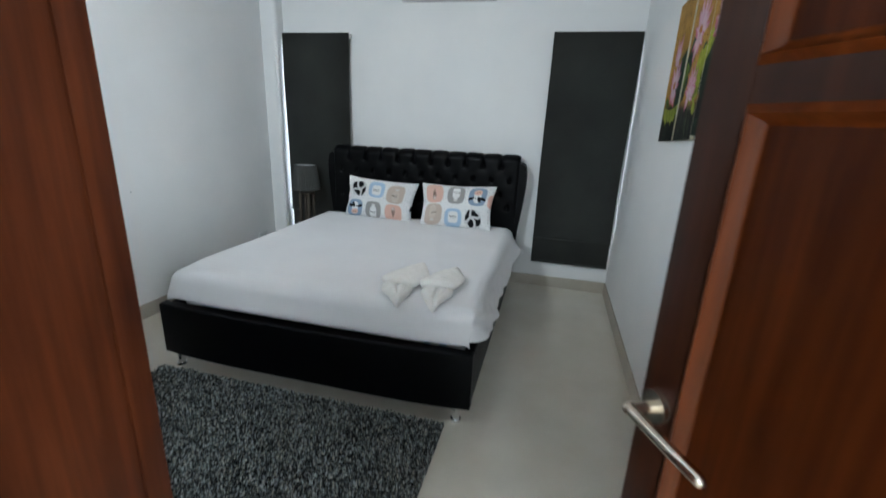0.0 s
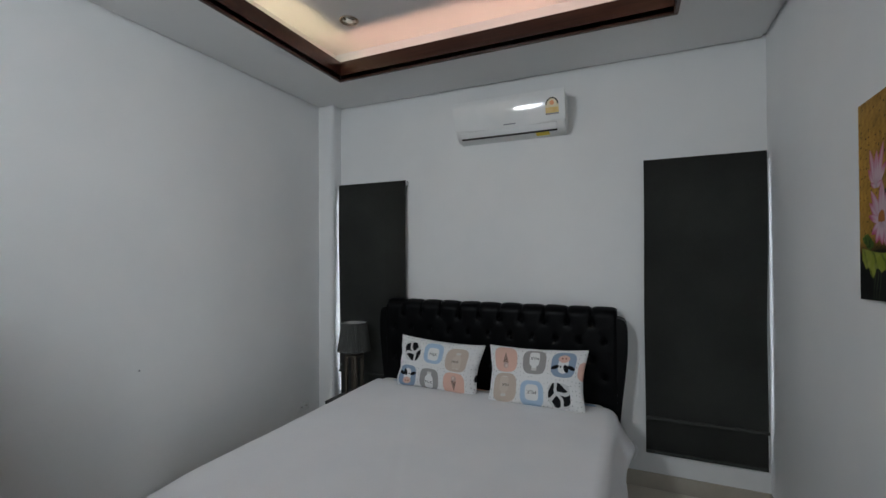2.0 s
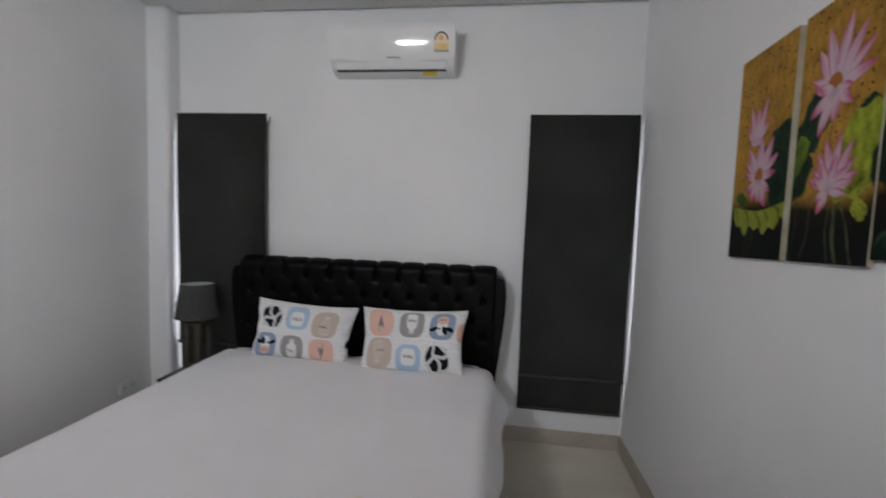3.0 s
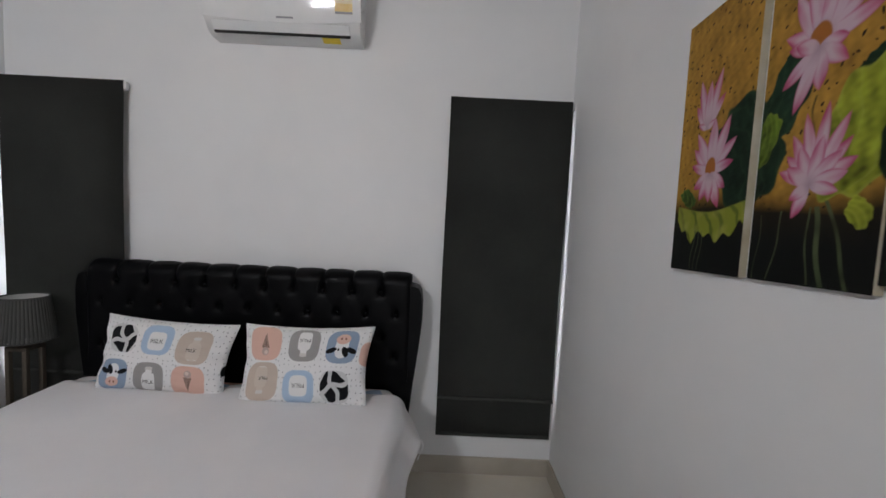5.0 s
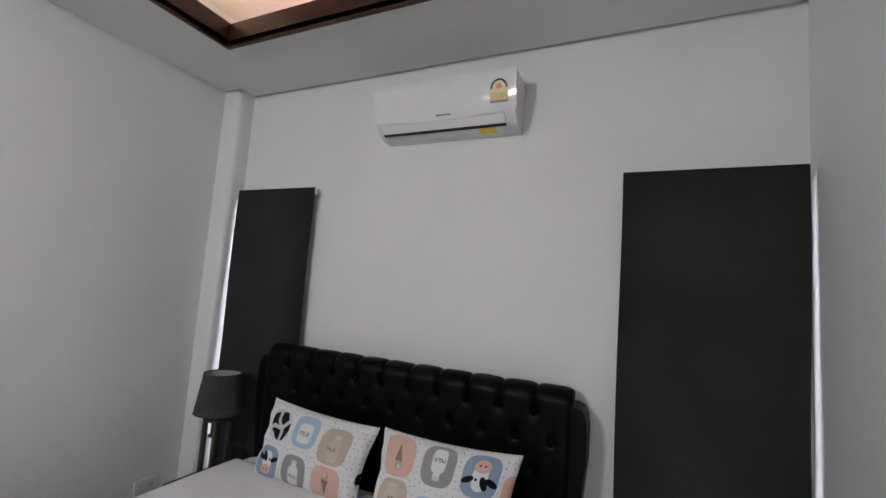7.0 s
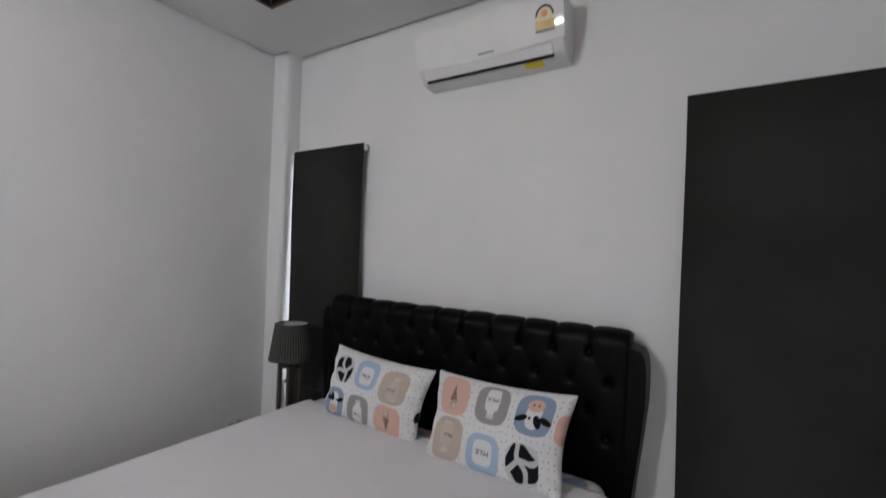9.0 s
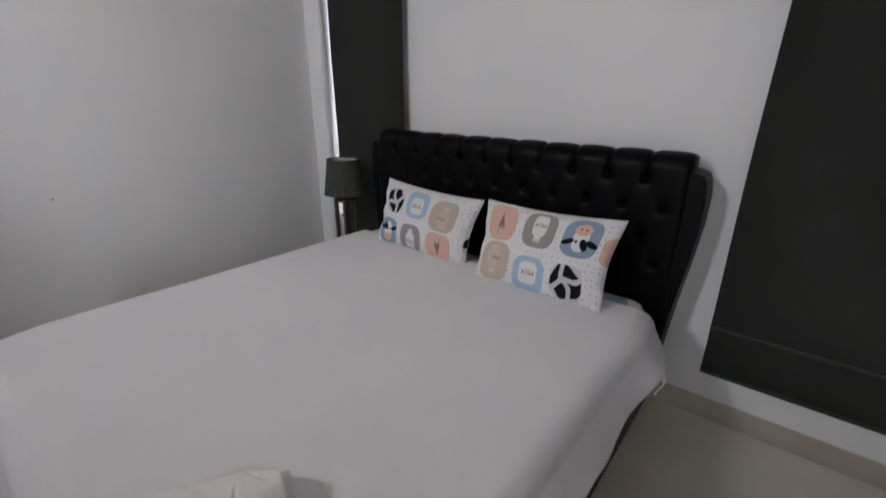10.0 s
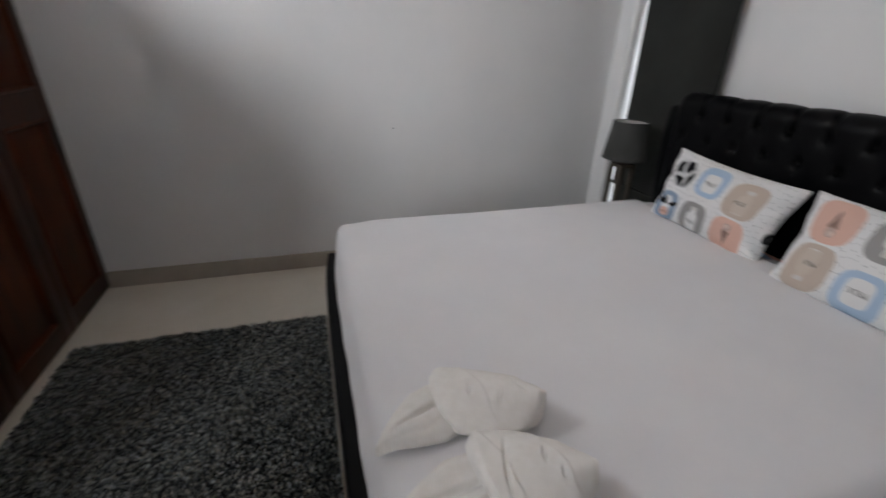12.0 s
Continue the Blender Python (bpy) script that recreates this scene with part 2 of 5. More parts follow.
def prism(bm, outline, axis, lo, hi, bevel=0.0):
    """Pushes a flat outline of (a, b) along an axis; a and b are the two other axes in order."""
    def at(a, b, c):
        return {"x": (c, a, b), "y": (a, c, b), "z": (a, b, c)}[axis]
    first = [bm.verts.new(at(a, b, lo)) for a, b in outline]
    last = [bm.verts.new(at(a, b, hi)) for a, b in outline]
    n = len(outline)
    faces = [bm.faces.new(first), bm.faces.new(list(reversed(last)))]
    for i in range(n):
        faces.append(bm.faces.new((first[i], last[i], last[(i + 1) % n], first[(i + 1) % n])))
    bmesh.ops.recalc_face_normals(bm, faces=faces)
    if bevel:
        rim = [e for f in faces[:2] for e in f.edges]
        bmesh.ops.bevel(bm, geom=rim, offset=bevel, segments=3, profile=0.6, affect="EDGES", clamp_overlap=True)
    return bm


def grid_mesh(pts, closed_u=False, closed_v=False):
    """A bmesh of quads from an array of points [rows][columns]."""
    rows, cols, _ = pts.shape
    bm = bmesh.new()
    vs = [[bm.verts.new(p) for p in row] for row in pts]
    for i in range(rows if closed_v else rows - 1):
        for j in range(cols if closed_u else cols - 1):
            a, b = (i + 1) % rows, (j + 1) % cols
            bm.faces.new((vs[i][j], vs[i][b], vs[a][b], vs[a][j]))
    return bm


def fbm(x, y, seed=0, octaves=4):
    """Smooth random waves on arrays, between about -1 and 1."""
    rng = np.random.default_rng(seed)
    out = np.zeros(np.broadcast(x, y).shape)
    amp, total, f = 1.0, 0.0, 1.0
    for _ in range(octaves):
        for _ in range(4):
            a = rng.uniform(0, 2 * np.pi)
            out += amp * np.sin(f * (np.cos(a) * x + np.sin(a) * y) * rng.uniform(0.8, 1.25) + rng.uniform(0, 6.28)) / 2.2
        total += amp
        amp, f = amp * 0.55, f * 1.9
    return out / total


# ---- structure ----
T = 0.14
structure("floor", boxed(XL - T, XR + T, -2.74, YB + T, -0.1, 0), FLOOR, "polished beige ceramic tile floor", "floor")

# head wall with its two tall narrow windows
LW = (-2.535, -1.95, 0.30, 2.14)
RW = (0.03, 0.632, 0.30, 2.14)
bm = bmesh.new()
box(bm, XL - T, LW[0], YB, YB + T, 0, CEIL + 0.4)
box(bm, LW[1], RW[0], YB, YB + T, 0, CEIL + 0.4)
box(bm, RW[1], XR + T, YB, YB + T, 0, CEIL + 0.4)
for w in (LW, RW):
    box(bm, w[0], w[1], YB, YB + T, 0, w[2])
    box(bm, w[0], w[1], YB, YB + T, w[3], CEIL + 0.4)
structure("wall_north", bm, WALL, "white painted head wall with two narrow windows", "wall")
structure("wall_west", boxed(XL - T, XL, YF - T, YB, 0, CEIL + 0.4), WALL, "plain white painted side wall", "wall")
structure("wall_east", boxed(XR, XR + T, YF - T, YB, 0, CEIL + 0.4), WALL, "plain white painted side wall behind the canvases", "wall")
structure("wall_pilaster", boxed(XL - 0.08, LW[0], 3.93, YB + 0.08, -0.08, CEIL + 0.11, bevel=0.045, seg=8), WALL, "narrow white painted corner pilaster", "wall", 60)

# foot wall with the doorway and an assumed, unseen high window over the wardrobe
DW = (-0.20, 0.645, 2.06)
HW = (-1.77, -1.29, 2.39, 2.73)
bm = bmesh.new()
box(bm, XL - T, HW[0], YF - T, YF, 0, CEIL + 0.4)
box(bm, HW[0], HW[1], YF - T, YF, 0, HW[2])
box(bm, HW[0], HW[1], YF - T, YF, HW[3], CEIL + 0.4)
box(bm, HW[1], DW[0], YF - T, YF, 0, CEIL + 0.4)
box(bm, DW[0], DW[1], YF - T, YF, DW[2], CEIL + 0.4)
box(bm, DW[1], XR + T, YF - T, YF, 0, CEIL + 0.4)
structure("wall_south", bm, WALL, "white painted wall with the doorway", "wall")

# unseen hall behind the doorway, its window openings invented for the fill lamps
bm = bmesh.new()
box(bm, -1.5 - T, -1.5, -2.6, YF - T, 0, 2.7)
box(bm, 1.5, 1.5 + T, -2.6, -1.1, 0, 2.7)
box(bm, 1.5, 1.5 + T, -0.05, YF - T, 0, 2.7)
box(bm, 1.5, 1.5 + T, -1.1, -0.05, 0, 0.5)
box(bm, 1.5, 1.5 + T, -1.1, -0.05, 2.45, 2.7)
box(bm, XR + T, 1.5, YF - T, YF, 0, 2.7)
for x0, x1, z0, z1 in ((-1.5 - T, -0.4, 0, 2.7), (0.9, 1.5 + T, 0, 2.7), (-0.4, 0.9, 0, 0.45), (-0.4, 0.9, 2.35, 2.7)):
    box(bm, x0, x1, -2.74, -2.6, z0, z1)
structure("wall_hall", bm, WALL, "white painted walls of the hall", "wall")
structure("ceiling_hall", boxed(-1.5 - T, 1.5 + T, -2.74, YF - T, 2.7, 2.8), CEILING, "white ceiling of the hall", "ceiling")

# lowered ceiling round the raised tray
bm = bmesh.new()
SB = 0.2
GAP = 0.03
for x0, x1, y0, y1 in ((XL + GAP, XR - GAP, YF, TY0), (LW[0] + GAP, XR - GAP, TY1, YB - GAP), (XL + GAP, LW[0] + GAP, TY1, 3.93 - GAP), (XL + GAP, TX0, TY0, TY1), (TX1, XR - GAP, TY0, TY1)):
    box(bm, x0, x1, y0, y1, CEIL, CEIL + 0.03)
for x0, x1, y0, y1 in ((XL, XR, YF, TY0 - SB), (XL, XR, TY1 + SB, YB), (XL, TX0 - SB, TY0 - SB, TY1 + SB), (TX1 + SB, XR, TY0 - SB, TY1 + SB)):
    box(bm, x0, x1, y0, y1, CEIL + 0.03, 3.2)
box(bm, XL - T, XR + T, YF - T, YB + T, 3.2, 3.3)
structure("ceiling", bm, CEILING, "white tray ceiling with a raised lit middle", "ceiling")

# wooden fascia of the tray
for x0, x1, y0, y1 in ((TX0 - 0.02, TX1 + 0.02, TY1, TY1 + 0.022), (TX0 - 0.02, TX1 + 0.02, TY0 - 0.022, TY0), (TX0 - 0.022, TX0, TY0, TY1), (TX1, TX1 + 0.022, TY0, TY1)):
    structure("trim_fascia", boxed(x0, x1, y0, y1, CEIL - 0.012, 3.028, bevel=0.003), FASCIA, "dark brown wooden fascia round the tray ceiling", "fascia", 35)

# skirting tiles
for name, b in (("baseboard_west", (XL, XL + 0.012, 0.60, 3.93, 0, 0.1066)), ("baseboard_pilaster", (XL + 0.012, LW[0] + 0.012, 3.918, 3.93, 0, 0.106)),
                ("baseboard_north", (LW[0] + 0.012, XR - 0.012, YB - 0.012, YB, 0, 0.106)), ("baseboard_east", (XR - 0.012, XR, YF, YB, 0, 0.106))):
    structure(name, boxed(*b, bevel=0.002), SKIRT, "beige tile skirting along the wall", "baseboard", 35)
bm = bmesh.new()
box(bm, LW[0] + 0.012, XR - 0.012, YB - 0.0155, YB - 0.012, 0, 0.002)
structure("trim_grout", bm, GROUT, "pale grout line between floor and skirting", "grout line")


def window(number, w, y0, y1, swap=False):
    """A framed pane in an opening (from, to, bottom, top) of a wall from y0 to y1; swap: of a wall along y."""
    ob = tagged(new("window_%d" % number), "narrow white aluminium window", "window", "", "structure")
    mid = ((w[0] + w[1]) / 2, (y0 + y1) / 2)
    ob.location = (*(mid[::-1] if swap else mid), w[2])
    f = 0.035
    yc = (y0 + y1) / 2

    def piece(name, bm, mat, label=""):
        if swap:
            for v in bm.verts:
                v.co.x, v.co.y = v.co.y, v.co.x
            bmesh.ops.recalc_face_normals(bm, faces=bm.faces)
        return part(name, bm, mat, ob, label)

    bm = bmesh.new()
    box(bm, w[0], w[0] + f, yc - 0.03, yc + 0.03, w[2], w[3])
    box(bm, w[1] - f, w[1], yc - 0.03, yc + 0.03, w[2], w[3])
    box(bm, w[0] + f, w[1] - f, yc - 0.03, yc + 0.03, w[2], w[2] + f)
    box(bm, w[0] + f, w[1] - f, yc - 0.03, yc + 0.03, w[3] - f, w[3])
    piece("window_frame", bm, GLASS_FRAME)
    pane = piece("pane", boxed(w[0] + f, w[1] - f, yc - 0.003, yc + 0.003, w[2] + f, w[3] - f), GLASS, "clear glass pane")
    pane.visible_shadow = False
    piece("window_sill", boxed(w[0], w[1], min(y0, y1) + 0.002, max(y0, y1) - 0.002, w[2] - 0.004, w[2] + 0.012), GLASS_FRAME)


window(1, LW, YB, YB + T)
window(2, RW, YB, YB + T)
# the assumed high window, out of view
window(3, HW, YF - T, YF - 0.05)
# invented hall windows, never in view, round the two fill lamps
window(4, (-1.1, -0.05, 0.5, 2.45), 1.5, 1.5 + T, True)
window(5, (-0.4, 0.9, 0.45, 2.35), -2.74, -2.6)
structure("backdrop", boxed(XL - 1.5, XR + 1.5, YB + 1.1, YB + 1.15, -0.5, 3.6), OUTDOORS, "bright hazy daylight outside the windows", "outdoors")
structure("ground", boxed(-60, 60, -60, 60, -0.3, -0.14), GROUT, "pale paving outside the house", "ground")

# door frame
bm = bmesh.new()
box(bm, DW[0] - 0.07, DW[0], YF, YF + 0.016, 0, DW[2] + 0.07)
box(bm, DW[0], DW[1], YF, YF + 0.016, DW[2], DW[2] + 0.07)
box(bm, DW[0], DW[0] + 0.03, YF - T, YF, 0, DW[2] - 0.03)
box(bm, DW[1] - 0.03, DW[1], YF - T, YF - 0.045, 0, DW[2] - 0.03)
box(bm, DW[0], DW[1], YF - T, YF, DW[2] - 0.03, DW[2])
structure("door_frame", bm, MAHOGANY, "reddish brown wooden door frame", "door frame")


def panelled(bm_list, u0, u1, z0, z1, depth, face):
    """A raised panel: a sloping moulding ring and a field, on the plane w = face, towards -w."""
    frame_bm, field_bm = bm_list
    rings = [(0.0, 0.0), (0.012, 0.010), (0.022, -0.010), (0.028, -depth), (0.050, -depth + 0.001), (0.080, -depth + 0.005)]
    loops = []
    for inset, lift in rings:
        loops.append([(u0 + inset, z0 + inset), (u1 - inset, z0 + inset), (u1 - inset, z1 - inset), (u0 + inset, z1 - inset)])
    for k in range(len(rings) - 1):
        b = frame_bm if k < 3 else field_bm
        for i in range(4):
            j = (i + 1) % 4
            a0, a1, b0, b1 = loops[k][i], loops[k][j], loops[k + 1][i], loops[k + 1][j]
            b.faces.new([b.verts.new((u, face - lift, z)) for (u, z), lift in ((a0, rings[k][1]), (a1, rings[k][1]), (b1, rings[k + 1][1]), (b0, rings[k + 1][1]))])
    field_bm.faces.new([field_bm.verts.new((u, face - rings[-1][1], z)) for u, z in loops[-1]])


def panel_leaf(parent, width, z0, z1, panels, stile, m, material, rail_material, thick=0.04, mould_material=None, panel_material=None):
    """A framed leaf with raised panels, along +u from 0 to width, its face at w = 0 towards -w; m sets it in place."""
    def done(name, bm, mat, label=""):
        bmesh.ops.remove_doubles(bm, verts=bm.verts, dist=1e-5)
        bmesh.ops.recalc_face_normals(bm, faces=bm.faces)
        bm.transform(m)
        return part(name, bm, mat, parent, label)
    done("stile", boxed(0, stile, 0, thick, z0, z1, bevel=0.003), material)
    done("stile", boxed(width - stile, width, 0, thick, z0, z1, bevel=0.003), material)
    levels = [z0] + [v for p in panels for v in p] + [z1]
    for a, b in zip(levels[::2], levels[1::2]):
        done("rail", boxed(stile, width - stile, 0.0005, thick - 0.0005, a, b), rail_material)
    for a, b in panels:
        mould, field = bmesh.new(), bmesh.new()
        panelled((mould, field), stile, width - stile, a, b, 0.014, 0.0)
        box(field, stile, width - stile, 0.02, thick - 0.006, a, b)
        done("moulding", mould, mould_material or material)
        done("panel", field, panel_material or material)


# entry door, standing open beside the side wall
FREE, HINGE = Vector((0.290, 0.903, 0)), Vector((0.642, 0.165, 0))
along = (HINGE - FREE).normalized()
out = Vector((along.y, -along.x, 0))
LEAF = Matrix(((along.x, -out.x, 0, FREE.x), (along.y, -out.y, 0, FREE.y), (0, 0, 1, 0), (0, 0, 0, 1)))
door = tagged(new("door_1"), "reddish brown panelled wooden door standing open", "door", "", "structure")
door.location = HINGE
panel_leaf(door, (HINGE - FREE).length, 0.008, 2.03, ((0.22, 1.515), (1.565, 1.91)), 0.088, LEAF, MAHOGANY_DARK, MAHOGANY_DARK, mould_material=LIT_MOULDING, panel_material=MAHOGANY)
handle = bmesh.new()
tube(handle, (0.047, -0.012, 0.985), (0.047, 0.0, 0.985), 0.031, 0.033, 32)
tube(handle, (0.047, -0.058, 0.985), (0.047, -0.010, 0.985), 0.012, 0.012, 20)
bmesh.ops.create_uvsphere(handle, u_segments=20, v_segments=12, radius=0.0135, matrix=Matrix.Translation((0.047, -0.058, 0.985)))
spine = [(0.047 + 0.155 * k / 12, -0.058 + 0.012 * (k / 12) ** 2, 0.985 - 0.010 * (k / 12) ** 2) for k in range(13)]
for a, b in zip(spine, spine[1:]):
    tube(handle, a, b, 0.0112, 0.0112, 14)
bmesh.ops.create_uvsphere(handle, u_segments=14, v_segments=8, radius=0.0112, matrix=Matrix.Translation(spine[-1]))
handle.transform(LEAF)
part("door_handle", handle, STEEL, door, "brushed nickel lever handle")
latch = boxed(-0.0015, 0.002, 0.008, 0.032, 0.93, 1.06)
latch.transform(LEAF)
part("latch_plate", latch, STEEL, door)


# ---- wardrobe ----
def wardrobe():
    x0, x1, front, top = XL + 0.002, -0.616, 0.60, 2.12
    w = thing("wardrobe", ((x0 + x1) / 2, 0.4, 0), "reddish brown built-in wooden wardrobe with panelled doors", "wardrobe")
    part("side_panel", boxed(x1 - 0.022, x1, YF + 0.002, front, 0, top, bevel=0.0025), WARDROBE, w)
    part("front_post", boxed(x1 - 0.03, x1 + 0.004, front, front + 0.05, 0, top, bevel=0.003), WARDROBE, w)
    part("side_panel", boxed(x0, x0 + 0.022, YF + 0.002, front, 0, top), WARDROBE, w)
    part("top_board", boxed(x0 + 0.022, x1 - 0.022, YF + 0.002, front, top - 0.022, top), WARDROBE, w)
    part("plinth", boxed(x0 + 0.022, x1 - 0.022, front - 0.05, front - 0.03, 0, 0.06), WARDROBE, w)
    part("back_board", boxed(x0 + 0.022, x1 - 0.022, YF + 0.002, YF + 0.012, 0.06, top - 0.022), WARDROBE, w)
    n = 4
    each = (x1 - 0.032 - x0) / n
    for k in range(n):
        a = x1 - 0.032 - k * each
        d = part("door", boxed(a - each + 0.03, a - 0.03, front - 0.012, front - 0.004, 0.05, top - 0.03), MAHOGANY, w)
        m = Matrix(((-1, 0, 0, a - 0.0015), (0, -1, 0, front + 0.024), (0, 0, 1, 0), (0, 0, 0, 1)))
        panel_leaf(d, each - 0.003, 0.02, top - 0.004, ((0.12, 1.02), (1.15, 2.03)), 0.075, m, MAHOGANY_DARK, MAHOGANY_DARK, 0.026, MAHOGANY, MAHOGANY)


wardrobe()


# ---- windows' blinds ----
def blind(x0, x1, z0, z1, y, lean):
    b = thing("window_blind", ((x0 + x1) / 2, y, z1), "charcoal blackout fabric blind hung over a narrow window", "blind", "blinds on the head wall")
    part("head_rail", boxed(x0 + 0.004, x1 - 0.004, y + 0.006, YB - 0.001, z1 - 0.045, z1 - 0.006, bevel=0.003), MATT_PLASTIC, b, "white head rail")
    zs, xs = np.linspace(z0 + 0.235, z1, 70), np.linspace(x0, x1, 26)
    X, Z = np.meshgrid(xs, zs)
    sag = 0.004 * fbm(X * 4, Z * 2.2, 5, 3) + 0.003 * np.sin(Z * 3.1) * (X - x0) / (x1 - x0)
    low = 0.0055 * np.clip((1.62 - Z) / 0.5, 0, 1) * lean * (np.abs(X - (x0 if lean > 0 else x1)) < 0.03)
    front = np.stack([X + low + 0.0025 * np.sin(Z * 4.0 + x0), np.full_like(X, y) + sag, Z], -1)
    bm = grid_mesh(front)
    bmesh.ops.solidify(bm, geom=bm.faces[:], thickness=0.004)
    part("fabric", bm, BLIND, b)
    # the lower fold, set back a little behind the main cloth
    zs = np.linspace(z0, z0 + 0.255, 16)
    X, Z = np.meshgrid(np.linspace(x0 + 0.002, x1 - 0.003, 20), zs)
    low = np.stack([X, np.full_like(X, y + 0.021) + 0.002 * fbm(X * 5, Z * 5, 9, 2), Z], -1)
    bm = grid_mesh(low)
    bmesh.ops.solidify(bm, geom=bm.faces[:], thickness=0.004)
    part("lower_fold", bm, BLIND, b)
    part("batten", boxed(x0 + 0.002, x1 - 0.002, y - 0.015, y + 0.011, z0 + 0.229, z0 + 0.248, bevel=0.003), BLIND, b)
    part("bottom_bar", boxed(x0 + 0.002, x1 - 0.003, y + 0.012, y + 0.030, z0 - 0.002, z0 + 0.018, bevel=0.004), BLIND, b)
    part("cord_bracket", boxed(x1 - 0.002, x1 + 0.012, y + 0.002, y + 0.03, z1 - 0.05, z1 - 0.008, bevel=0.003), MATT_PLASTIC, b, "white cord bracket")


blind(-2.522, -1.838, 0.30, 2.198, 4.0, 1)
blind(-0.033, 0.6435, 0.25, 2.196, 4.0, -1)


# ---- bed ----
BX0, BX1, BF, BH = -2.036, -0.195, 1.905, 3.88


def bed():
    b = thing("bed", ((BX0 + BX1) / 2, 2.9, 0), "king-size black leatherette bed with a deep-buttoned headboard", "bed")
    # footboard and side rails, padded
    xs = np.linspace(BX0, BX1, 25)
    outline = [(x, BF - 0.032 * (1 - ((x - (BX0 + BX1) / 2) / ((BX1 - BX0) / 2)) ** 4)) for x in xs] + [(BX1, BF + 0.052), (BX0, BF + 0.052)]
    part("footboard", prism(bmesh.new(), outline, "z", 0.088, 0.402, bevel=0.016), LEATHER, b)
    part("side_rail", boxed(BX1 - 0.06, BX1 - 0.004, BF + 0.076, BH - 0.001, 0.095, 0.385, bevel=0.014, seg=3), LEATHER, b)
    part("side_rail", boxed(BX0 + 0.004, BX0 + 0.06, BF + 0.076, BH - 0.001, 0.095, 0.385, bevel=0.014, seg=3), LEATHER, b)
    part("slat_base", boxed(BX0 + 0.061, BX1 - 0.061, BF + 0.077, BH - 0.002, 0.24, 0.285), DARK, b)
    for x in (BX0 + 0.065, BX1 - 0.075):
        for y in (BF + 0.035, 3.70):
            leg = tubed((x, y, 0.010), (x, y, 0.096), 0.021, 0.021, 24)
            tube(leg, (x, y, 0.0), (x, y, 0.012), 0.030, 0.027, 24)
            tube(leg, (x, y, 0.078), (x, y, 0.096), 0.021, 0.032, 24)
            part("leg", leg, CHROME, b, "short chrome leg")
    # buttoned headboard
    hx0, hx1, top = -1.955, -0.201, 1.200
    nx, nz = 420, 170
    step = (hx1 - hx0) / 11
    rows = (1.105, 0.985, 0.865, 0.745)
    path = []
    r = 0.055
    for k in range(nz):
        s = k / (nz - 1)
        if s < 0.86:
            z = 0.30 + (top - r - 0.30) * s / 0.86
            path.append((3.895 - 0.012 * math.sin((z - 0.3) * 2.4), z, 0.0))
        else:
            a = (s - 0.86) / 0.14 * math.pi * 0.62
            path.append((3.895 - 0.012 * math.sin(0.86 * 2.4) + r * (1 - math.cos(a)) * 1.1, top - r + r * math.sin(a), a))
    path = np.array(path)
    xs = np.linspace(hx0, hx1, nx)
    X, J = np.meshgrid(xs, np.arange(nz))
    Y0, Z0, A = path[J, 0], path[J, 1], path[J, 2]
    buttons = [[(hx0 + (i + 1) * step if k % 2 == 0 else hx0 + (i + 0.5) * step, z) for i in range(10 if k % 2 == 0 else 11)] for k, z in enumerate(rows)]
    seams = [(bx, bz, bx, top + 0.08) for bx, bz in buttons[0]]
    for upper, lower in zip(buttons, buttons[1:]):
        for ux, uz in upper:
            for lx, lz in lower:
                if abs(ux - lx) < step * 0.6:
                    seams.append((ux, uz, lx, lz))
    S = Z0 + A * r * 0.6
    pleat, crease = np.full(X.shape, 9.0), np.full(X.shape, 9.0)
    for ax, az, bx, bz in seams:
        dx, dz = bx - ax, bz - az
        t = np.clip(((X - ax) * dx + (S - az) * dz) / (dx * dx + dz * dz), 0, 1)
        d = np.hypot(X - ax - t * dx, S - az - t * dz)
        if dx == 0:
            pleat = np.minimum(pleat, d)
        else:
            crease = np.minimum(crease, d)
    ends = np.minimum(X - hx0, hx1 - X)
    puff = 0.016 - 0.011 * np.exp(-pleat / 0.009) - 0.004 * np.exp(-pleat / 0.035) - 0.0010 * np.exp(-crease / 0.012) + 0.0014 * fbm(X * 30, S * 30, 3, 3) - 0.014 * np.exp(-ends / 0.012)
    for row in buttons:
        for bx, bz in row:
            q = np.hypot(X - bx, (S - bz) * np.where(S > bz, 0.55, 1.0))
            puff -= 0.015 * np.exp(-(q / 0.014) ** 2) + 0.005 * np.exp(-(q / 0.035) ** 2)
    low = np.clip((rows[-1] - Z0) / 0.1, 0, 1)
    puff = puff * (1 - low) + low * 0.012
    ny, nzz = -np.cos(A), np.sin(A)
    P = np.stack([X, Y0 + ny * puff, Z0 + nzz * puff], -1)
    bm = grid_mesh(P)
    bm.verts.ensure_lookup_table()
    # close the ends and the back
    rings = [[bm.verts[j * nx + col] for j in range(nz)] for col in (0, nx - 1)]
    for ring in rings:
        back = [bm.verts.new((v.co.x, 3.985, v.co.z if i < nz - 1 else v.co.z)) for i, v in enumerate(ring)]
        for i in range(nz - 1):
            bm.faces.new((ring[i], ring[i + 1], back[i + 1], back[i]))
    bmesh.ops.recalc_face_normals(bm, faces=bm.faces)
    head = part("headboard", bm, LEATHER, b, "black deep-buttoned headboard", 60)
    for row in buttons:
        for bx, bz in row:
            dot = bmesh.new()
            bmesh.ops.create_uvsphere(dot, u_segments=12, v_segments=8, radius=0.009, matrix=Matrix.Translation((bx, 3.889 - 0.012 * math.sin((bz - 0.3) * 2.4) + 0.003, bz)) @ Matrix.Diagonal((1, 0.55, 1, 1)))
